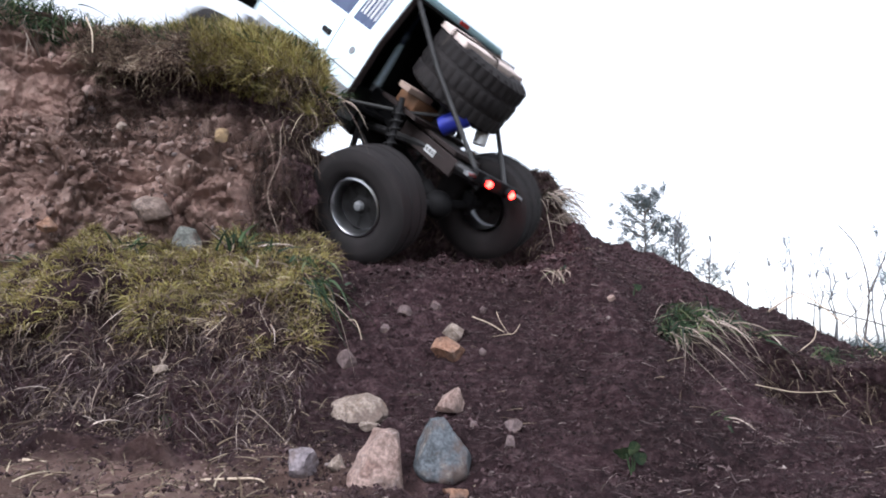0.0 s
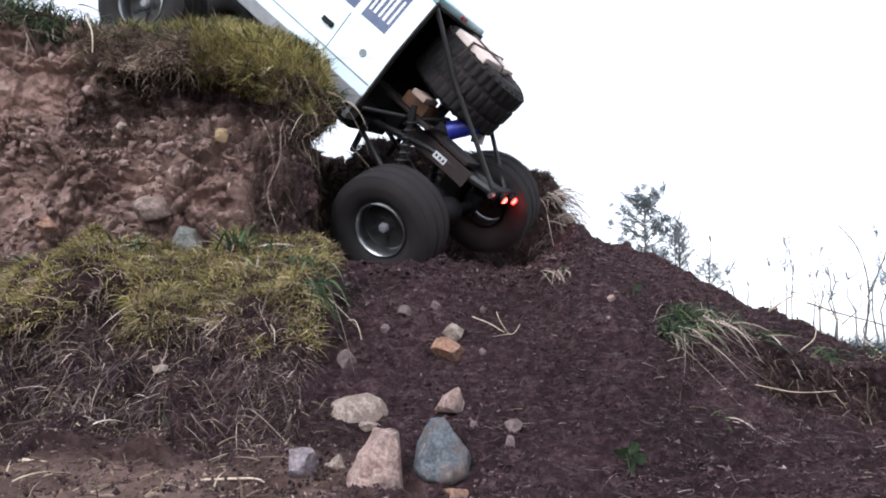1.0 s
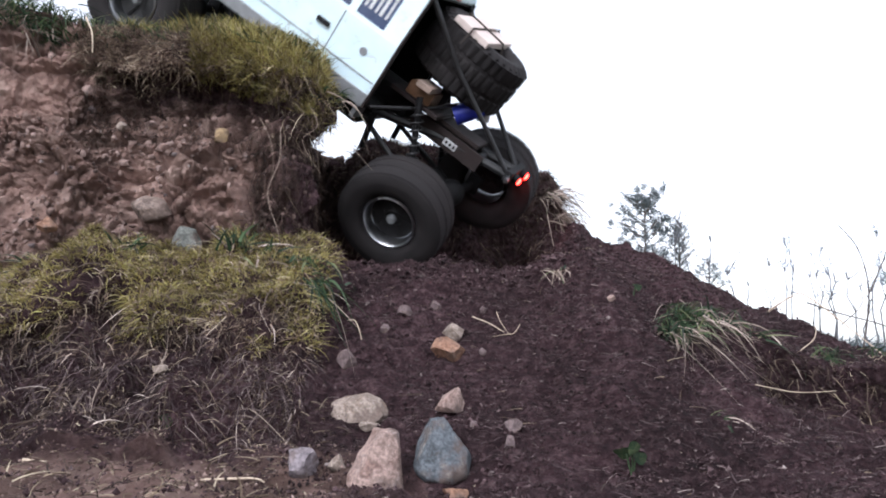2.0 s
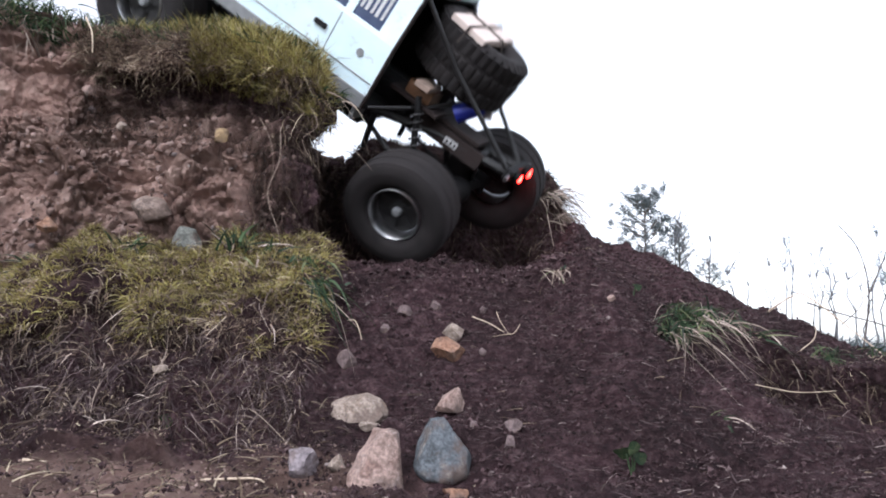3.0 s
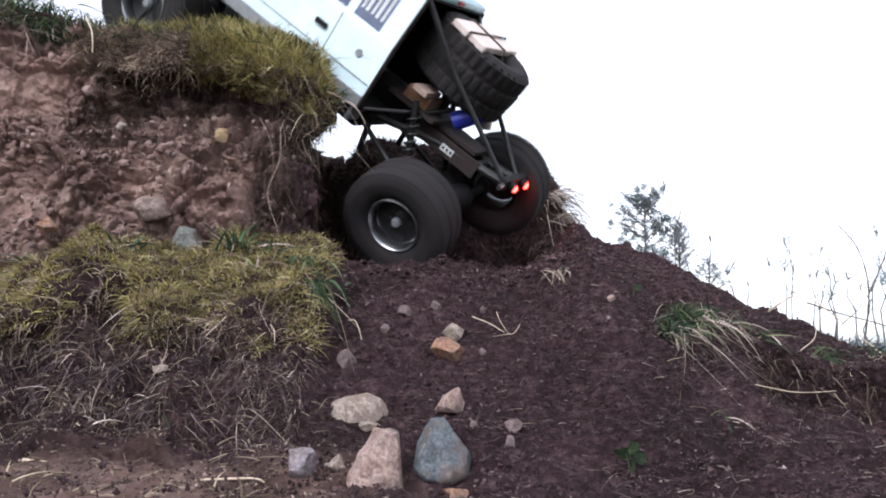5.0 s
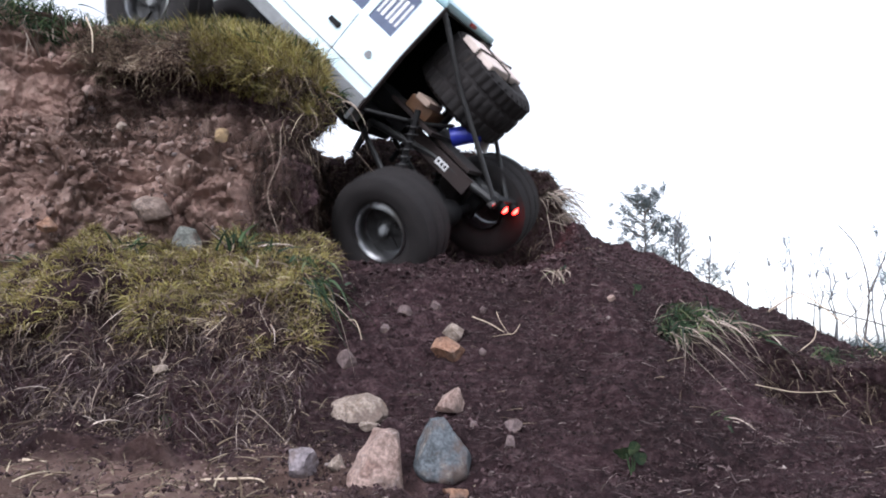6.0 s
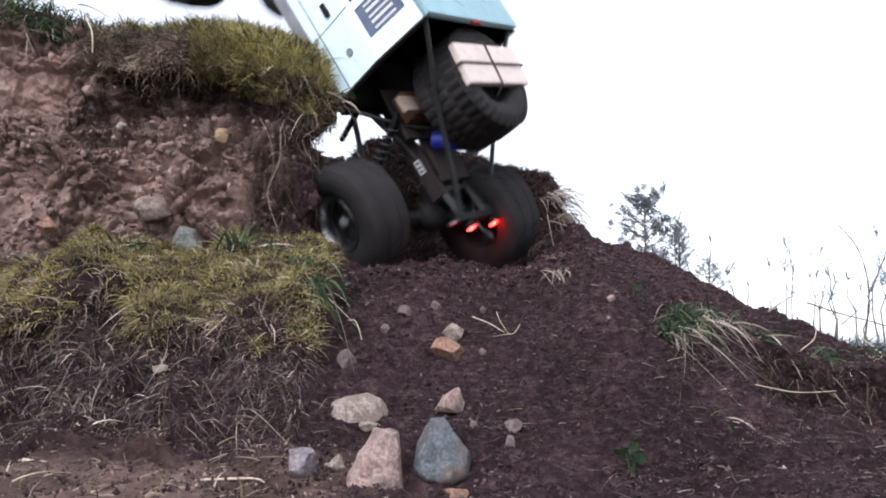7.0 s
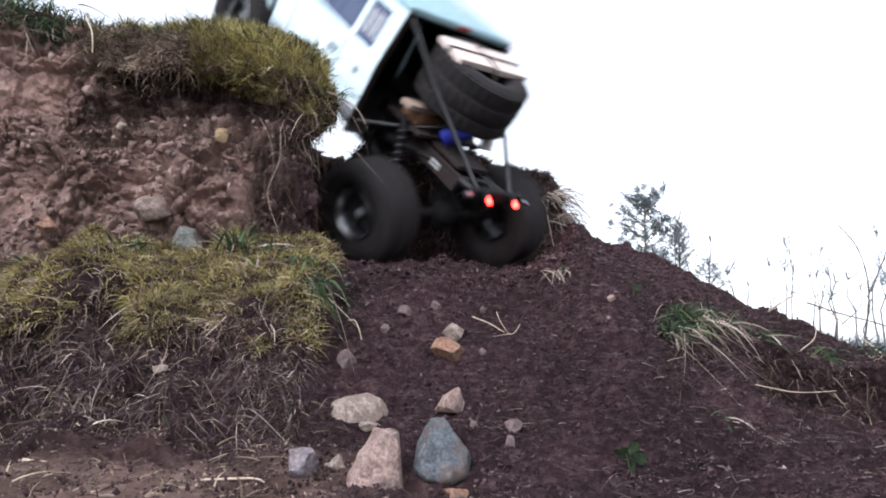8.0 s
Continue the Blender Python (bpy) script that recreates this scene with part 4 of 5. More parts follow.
stone((-0.280, 0.866, 0.283), 0.036, 0.014, 0.036, GREYGREEN, 22, "grey-green slab leaning on the clay bank", 10, 7, 0.0,
      ((-0.9, -0.2, 0.35, 0.27), (0.9, -0.2, 0.3, 0.29), (0.1, -1, 0.3, 0.22), (0.3, -0.2, 1, 0.36), (-0.35, -0.8, 0.5, 0.30), (0, 1, 0, 0.3), (0, 0, -1, 0.4)))
stone((-0.330, 0.880, 0.310), 0.046, 0.026, 0.030, CLAYROCK, 23, "large tan rock sunk in the clay", -6, 10)
stone((-0.262, 0.902, 0.395), 0.017, 0.014, 0.019, OCHRE, 24, "yellow ochre stone stuck in the bank", 0)
stone((-0.434, 0.856, 0.288), 0.024, 0.016, 0.018, RUSTY, 25, "reddish stone at the bank's foot", 0)
stone((-0.470, 0.925, 0.50), 0.010, 0.008, 0.012, PINK, 26, "small pinkish stone high in the bank", 0)
stone((-0.420, 0.912, 0.455), 0.013, 0.010, 0.014, PINK, 27, "pinkish stone stuck in the clay face", 0)
stone((-0.380, 0.900, 0.410), 0.012, 0.010, 0.012, TAN, 28, "small tan stone in the clay face", 0)
stone((-0.0558, 0.774, 0.174), 0.010, 0.010, 0.010, DUSTY, 29, "small pale stone on the upper slope", 0)
stone((0.0413, 0.817, 0.197), 0.0075, 0.008, 0.008, DUSTY, 30, "little pale stone on the slope", 0)


# ---- single tufts, plants, sticks ----
def tuft(place, n, long, mat, label, lean=(0, -0.3, 0.6), spread_=0.55, wide=0.0024, fall=0.6, radius=0.012, straw=0):
    g = nearest(*place)
    root = new("grass_tuft")
    root.location = Vector(g.tolist())
    for name, k, mm, ln in (("foliage", n, mat, long), ("straw", straw, PALEDRY, long * 1.5)):
        if not k:
            continue
        off = RNG.normal(0, radius, (k, 3)) * np.array((1, 1, 0.25))
        dirs = np.array(lean) + RNG.normal(0, spread_, (k, 3))
        if mm is PALEDRY:
            dirs = dirs + np.array((0.22, -0.35, -0.75))
        me = blade_mesh(name, off, dirs, RNG.uniform(0.45, 1.1, k) * ln, RNG.uniform(0.6, 1.1, k) * wide, down(k, fall), mm, 6)
        ob = tagged(new(name, me), kind="stuff")
        ob.parent = root
    return tagged(root, label, "grass tuft", "tufts of grass")


tuft((0.222, 0.790, 0.170), 120, 0.046, GREEN, "drooping green and straw grass tuft on bare soil", (-0.10, -0.35, 0.55), 0.5, 0.0022, 0.8, 0.010, 70)
tuft((0.250, 0.825, 0.185), 150, 0.046, GREEN, "dark green grass tuft fallen over the slope", (-0.05, -0.35, 0.65), 0.5, 0.0022, 0.7, 0.013, 35)
tuft((0.285, 0.842, 0.185), 70, 0.040, GREEN, "grass tuft with bleached blades on the mound", (0.1, -0.35, 0.65), 0.5, 0.0020, 0.7, 0.012, 60)
tuft((0.315, 0.820, 0.167), 14, 0.034, GREEN, "few green blades lying along the slope", (0.8, -0.2, 0.15), 0.3, 0.0024, 0.4, 0.008, 8)
tuft((0.226, 0.655, 0.104), 9, 0.022, GREEN, "few dull blades below a tuft", (0.2, -0.3, 0.4), 0.5, 0.0016, 0.6, 0.006, 8)
tuft((0.130, 0.890, 0.245), 10, 0.018, GREEN, "little withered tuft on the bare slope", (0, -0.3, 0.5), 0.6, 0.0016, 0.8, 0.008, 60)
tuft((0.395, 0.830, 0.147), 45, 0.038, GREEN, "bright green grass tuft over an undercut", (0, -0.2, 0.6), 0.4, 0.0020, 0.6, 0.009, 5)
tuft((0.470, 0.870, 0.146), 60, 0.040, GREEN, "grass tuft mixed with straw on the mound's flank", (0, -0.2, 0.6), 0.5, 0.0016, 0.6, 0.02, 8)
tuft((0.540, 0.930, 0.146), 90, 0.045, GREEN, "ragged green grass at the mound's foot", (0, -0.2, 0.6), 0.6, 0.0016, 0.6, 0.03, 10)
tuft((-0.140, 0.800, 0.240), 60, 0.036, GREEN, "dark green grass hanging over the hump's edge", (0.6, -0.3, 0.3), 0.4, 0.0028, 0.9, 0.010, 3)
tuft((-0.134, 0.760, 0.220), 60, 0.040, GREEN, "long dark green blades trailing down the hump", (0.5, -0.4, 0.1), 0.35, 0.0028, 1.0, 0.012, 3)
tuft((-0.205, 0.800, 0.262), 36, 0.044, GREEN, "upright green grass on top of the hump", (0.05, -0.15, 1.1), 0.45, 0.0030, 0.3, 0.010, 4)
tuft((-0.180, 0.805, 0.262), 20, 0.036, GREEN, "few green blades beside a root", (0.3, -0.2, 0.7), 0.5, 0.0028, 0.5, 0.008, 4)
tuft((-0.330, 0.795, 0.258), 30, 0.050, GREEN, "long green blades lying over the moss", (0.6, -0.1, 0.4), 0.5, 0.0030, 0.5, 0.016, 6)
tuft((-0.395, 0.790, 0.245), 26, 0.045, GREEN, "green blades bent over the moss", (-0.6, -0.2, 0.3), 0.4, 0.0028, 0.5, 0.012, 4)
tuft((0.185, 1.262, 0.410), 10, 0.045, GREEN, "pale straw tuft at the far bank's broken end", (0.7, -0.3, 0.35), 0.5, 0.0016, 0.5, 0.014, 110)
tuft((0.195, 1.262, 0.370), 6, 0.040, GREEN, "straw hanging from the far bank", (0.6, -0.4, 0.2), 0.5, 0.0016, 0.6, 0.014, 90)
tuft((-0.490, 0.930, 0.55), 120, 0.050, GREEN, "dark grass clump on the upper bank", (0.2, -0.3, 0.6), 0.5, 0.0020, 0.7, 0.025, 16)
tuft((-0.545, 0.930, 0.57), 120, 0.050, GREEN, "dark grass clump crowning the bank", (0.1, -0.3, 0.6), 0.5, 0.0020, 0.7, 0.03, 16)
tuft((-0.135, 0.925, 0.455), 40, 0.040, GREEN, "green blades at the turf's corner", (0.6, -0.2, 0.4), 0.4, 0.0020, 0.7, 0.012, 6)


def leafy(place, n, size, label):
    g = nearest(*place)
    root = new("seedling")
    root.location = Vector(g.tolist())
    mat = GREEN
    for k in range(n):
        a = 2 * math.pi * k / n + 0.5
        bm = bmesh.new()
        ring = [bm.verts.new((size * 0.5 * math.cos(t) * (1 + 0.15 * math.sin(3 * t)), size * 0.42 * math.sin(t), 0.12 * size * math.cos(2 * t))) for t in np.linspace(0, 2 * math.pi, 14, endpoint=False)]
        mid = bm.verts.new((0, 0, -0.05 * size))
        for i in range(14):
            bm.faces.new((mid, ring[i], ring[(i + 1) % 14]))
        bmesh.ops.solidify(bm, geom=bm.faces[:], thickness=0.0003)
        leaf = part("leaf", bm, mat, root, "", True)
        leaf.matrix_basis = pose(size * 0.5 * math.cos(a), size * 0.5 * math.sin(a), size * (0.9 + 0.25 * k), 50, 15 * k, math.degrees(a))
        part("stem", rod((0, 0, -0.002), (size * 0.3 * math.cos(a), size * 0.3 * math.sin(a), size * (0.85 + 0.25 * k)), r=0.0007, sides=6), mat, root)
    return tagged(root, label, "plant")


leafy((0.132, 0.572, 0.07), 3, 0.013, "small green seedling with rounded leaves")
leafy((-0.213, 0.640, 0.095), 2, 0.008, "tiny green seedling under the hump")
leafy((0.190, 0.845, 0.20), 1, 0.012, "yellowish leaf sticking out of the soil")


def stick(points, r, label, name="twig", mat=None, taper=0.5):
    """A bent stick through the points, smoothed."""
    pts = [Vector(q) for q in points]
    path = []
    for i in range(len(pts) - 1):
        a, b = pts[max(i - 1, 0)], pts[i]
        c, d = pts[i + 1], pts[min(i + 2, len(pts) - 1)]
        for k in range(6):
            t = k / 6
            path.append(0.5 * ((2 * b) + (c - a) * t + (2 * a - 5 * b + 4 * c - d) * t * t + (3 * b - a - 3 * c + d) * t ** 3))
    path.append(pts[-1])
    bm, last = bmesh.new(), None
    for i, c in enumerate(path):
        way = (path[min(i + 1, len(path) - 1)] - path[max(i - 1, 0)]).normalized()
        q = way.to_track_quat("Z", "Y")
        rr = r * (1 - (1 - taper) * i / len(path)) * (1 + 0.15 * math.sin(i * 2.3))
        ring = [bm.verts.new(c + q @ Vector((rr * math.cos(s), rr * math.sin(s), 0))) for s in (k * math.pi / 3 for k in range(6))]
        if last:
            for k in range(6):
                bm.faces.new((last[k], last[(k + 1) % 6], ring[(k + 1) % 6], ring[k]))
        else:
            bm.faces.new(ring)
        last = ring
    bm.faces.new(last[::-1])
    ob = part(name, bm, mat or DRYSTEM, None, "", True)
    return tagged(ob, label, name)


stick([(-0.182, 0.872, 0.405), (-0.180, 0.862, 0.365), (-0.190, 0.852, 0.325), (-0.176, 0.838, 0.285), (-0.170, 0.832, 0.268)], 0.0005, "thin bleached root winding down the bank", "root", DULLROOT)
stick([(-0.205, 0.870, 0.415), (-0.190, 0.862, 0.385), (-0.187, 0.866, 0.35)], 0.0004, "thin bleached root hanging from the sod", "root", DULLROOT)
stick([(-0.150, 0.880, 0.430), (-0.140, 0.868, 0.405), (-0.155, 0.860, 0.385), (-0.135, 0.862, 0.350)], 0.0004, "pale wiry root curling from the corner", "root", DULLROOT)
stick([(-0.42, 0.90, 0.545), (-0.405, 0.885, 0.52), (-0.402, 0.882, 0.495)], 0.0012, "pale straw stem hanging down the clay", "root")
stick([(0.0290, 0.794, 0.190), (0.045, 0.780, 0.183), (0.064, 0.764, 0.172), (0.074, 0.768, 0.182)], 0.0006, "bent pale root lying on the slope", "root")
stick([(0.052, 0.778, 0.194), (0.055, 0.772, 0.185), (0.062, 0.765, 0.173)], 0.0004, "short root fork standing on the slope", "root")
stick([(-0.092, 0.775, 0.186), (-0.083, 0.765, 0.184), (-0.076, 0.755, 0.165), (-0.071, 0.744, 0.138)], 0.0006, "thin pale stem dangling beside the hump", "root")
stick([(0.405, 1.03, 0.196), (0.435, 1.0, 0.222), (0.455, 0.99, 0.220), (0.52, 0.95, 0.150)], 0.0014, "bleached grass stem arching over the mound", "dry_stem")
stick([(0.350, 0.81, 0.136), (0.352, 0.81, 0.150), (0.378, 0.82, 0.168), (0.383, 0.825, 0.182)], 0.0008, "kinked dry stem over the undercut", "dry_stem")
stick([(0.27, 0.700, 0.128), (0.30, 0.690, 0.122), (0.335, 0.690, 0.123)], 0.0005, "dry stem lying flat on dark soil", "dry_stem")
stick([(0.185, 0.865, 0.215), (0.200, 0.850, 0.204), (0.207, 0.842, 0.198)], 0.0011, "short dry stem lying on the mound", "dry_stem")
stick([(-0.165, 0.560, 0.070), (-0.130, 0.555, 0.072), (-0.120, 0.552, 0.070)], 0.0011, "dry stem lying on pale earth", "dry_stem")
stick([(-0.30, 0.585, 0.080), (-0.27, 0.578, 0.078), (-0.25, 0.575, 0.074)], 0.0015, "grey weathered stick on pale earth", "dry_stem")
stick([(0.150, 0.945, 0.250), (0.160, 0.930, 0.246), (0.172, 0.925, 0.240)], 0.0010, "dry stem on the mound's shoulder", "dry_stem")
DARKTWIG = plain("dark_twig", (0.07, 0.055, 0.05), 0.85, 0, 0.4, 90)
stick([(0.78, 1.5, 0.14), (0.80, 1.5, 0.26), (0.775, 1.48, 0.34), (0.735, 1.47, 0.385)], 0.0018, "dark bare branch standing beyond the mound", "branch", DARKTWIG)
stick([(0.80, 1.5, 0.26), (0.83, 1.5, 0.32), (0.86, 1.5, 0.40)], 0.0015, "dark bare branch forking upward", "branch", DARKTWIG)
stick([(0.66, 1.45, 0.24), (0.72, 1.45, 0.22), (0.80, 1.46, 0.20), (0.88, 1.5, 0.17)], 0.0017, "dark bare branch leaning across the grass", "branch", DARKTWIG)
stick([(0.72, 1.45, 0.20), (0.76, 1.45, 0.24), (0.745, 1.44, 0.29)], 0.0011, "thin dark twig rising from a branch", "branch", DARKTWIG)


# ---- the distance: young pines, bare saplings, low scrub ----
def far_ground(x, y):
    return float(ground_height(np.array([x]), np.array([y]))[0])


def pine(x, y, h, label, crown=0.45, seed=0, n=2600, wide=0.36):
    rng = np.random.default_rng(seed)
    root = new("pine_tree")
    z0 = far_ground(x, y)
    root.location = (x, y, z0 - 0.05)
    bm = add_rod(bmesh.new(), (0, 0, 0), (0.05, 0, h * 0.97), h * 0.012, 10, h * 0.003)
    base, dirs = [], []
    limbs = 34
    for k in range(limbs):
        f = crown + (1 - crown) * (k / limbs) ** 0.9
        a = k * 2.4 + rng.uniform(-0.5, 0.5)
        rise = (f - crown) / (1 - crown)
        out = h * wide * (0.35 + 0.65 * math.sin(math.pi * min(1, 0.30 + 0.72 * rise))) * rng.uniform(0.45, 1.2)
        tip = Vector((out * math.cos(a), out * math.sin(a), h * f + out * rng.uniform(0.15, 0.55)))
        foot = Vector((0.03 * f, 0, h * f * 0.95))
        add_rod(bm, foot, tip, h * 0.004, 5, h * 0.0012)
        for _ in range(5):
            # a spray of needles at the end of a side twig
            c = foot.lerp(tip, rng.uniform(0.45, 1.05)) + Vector(rng.normal(0, h * 0.024, 3))
            add_rod(bm, foot.lerp(tip, 0.4), c, h * 0.0016, 4, h * 0.0007)
            for _ in range(n // (limbs * 5)):
                base.append(list(c + Vector(rng.normal(0, h * 0.010, 3))))
                dirs.append(rng.normal(0, 1, 3) + np.array((0, 0, 0.7)))
    part("trunk", bm, BARK, root, "", True)
    k = len(base)
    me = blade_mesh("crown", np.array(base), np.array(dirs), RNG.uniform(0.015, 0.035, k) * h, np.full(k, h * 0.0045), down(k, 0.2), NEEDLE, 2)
    ob = new("crown", me)
    ob.parent = root
    return tagged(root, label, "tree", "trees in the distance")


pine(7.62, 30, 6.35, "young dark pine standing beyond the mound", 0.56, 3, 5000, 0.225)
pine(9.05, 30.5, 5.25, "slighter young pine beside a taller one", 0.66, 4, 1700, 0.13)
pine(9.98, 30, 3.75, "small bushy pine half hidden by the mound", 0.55, 5, 2400, 0.24)


def sapling(x, y, h, label, seed, leaves=70):
    rng = np.random.default_rng(seed)
    root = new("sapling")
    root.location = (x, y, far_ground(x, y) - 0.05)
    bm = bmesh.new()
    pts = [Vector((rng.normal(0, 0.04) * k, rng.normal(0, 0.04) * k, h * k / 6)) for k in range(7)]
    for k, (a, b) in enumerate(zip(pts, pts[1:])):
        add_rod(bm, a, b, 0.028 * (1.1 - k / 7), 6, 0.028 * (1.1 - (k + 1) / 7))
    base = []
    for k in range(9):
        f = rng.uniform(0.3, 0.99) ** 0.6
        a = pts[int(f * 6)]
        b = a + Vector((rng.normal(0, 0.16), rng.normal(0, 0.16), rng.uniform(0.15, 0.5)))
        add_rod(bm, a, b, 0.013, 5, 0.006)
        for _ in range(leaves // 9):
            base.append(list(a.lerp(b, rng.uniform(0.4, 1.2)) + Vector(rng.normal(0, 0.06, 3))))
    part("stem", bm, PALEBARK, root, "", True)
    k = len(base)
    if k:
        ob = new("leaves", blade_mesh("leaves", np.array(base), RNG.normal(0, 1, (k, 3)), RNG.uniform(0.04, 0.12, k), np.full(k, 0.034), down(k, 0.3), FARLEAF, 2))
        ob.parent = root
    return tagged(root, label, "sapling", "saplings in the distance")


# place, height and leaves of each
SAPLINGS = ((6.25, 21, 4.47, 40), (6.81, 22, 4.50, 20), (7.66, 23, 4.08, 30), (8.76, 24, 3.85, 120), (9.44, 25, 2.74, 8),
            (10.63, 26, 3.64, 10), (11.61, 27, 4.51, 180), (12.28, 28, 4.39, 120), (13.37, 29, 4.45, 20), (9.86, 21, 2.60, 20),
            (10.67, 22, 3.38, 120), (11.29, 23, 3.30, 20), (12.36, 24, 2.88, 10), (13.19, 25, 2.74, 30), (14.05, 26, 4.43, 160),
            (14.86, 27, 4.97, 280), (15.60, 28, 4.02, 240), (5.25, 29, 5.63, 6))
for i, (x, y, h, leaves) in enumerate(SAPLINGS):
    sapling(x, y, h, "pale thin sapling with sparse new leaves" if leaves > 25 else "bare pale sapling stem against the sky", 40 + i, leaves)

n = 9000
sx, sy = RNG.uniform(9, 40, n), RNG.uniform(24, 60, n)
sz = ground_height(sx, sy)
tall = 0.5 + 0.35 * grain(np.stack([sx, sy, sx * 0], 1), 3.0, 77)
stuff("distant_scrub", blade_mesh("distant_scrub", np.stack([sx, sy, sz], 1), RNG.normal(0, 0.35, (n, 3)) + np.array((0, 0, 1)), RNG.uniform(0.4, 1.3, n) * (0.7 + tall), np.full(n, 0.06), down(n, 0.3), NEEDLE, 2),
      "low scrub along the horizon, greyed by painted haze", "scrub")
n = 6000
sx, sy = RNG.uniform(0.45, 4, n), RNG.uniform(1.5, 7, n)
sz = ground_height(sx, sy)
stuff("rough_grass", blade_mesh("rough_grass", np.stack([sx, sy, sz], 1), RNG.normal(0, 0.4, (n, 3)) + np.array((0, 0, 1)), RNG.uniform(0.04, 0.14, n), np.full(n, 0.004), down(n, 0.5), MOSS, 3),
      "rough yellowish grass beyond the mound", "grass")


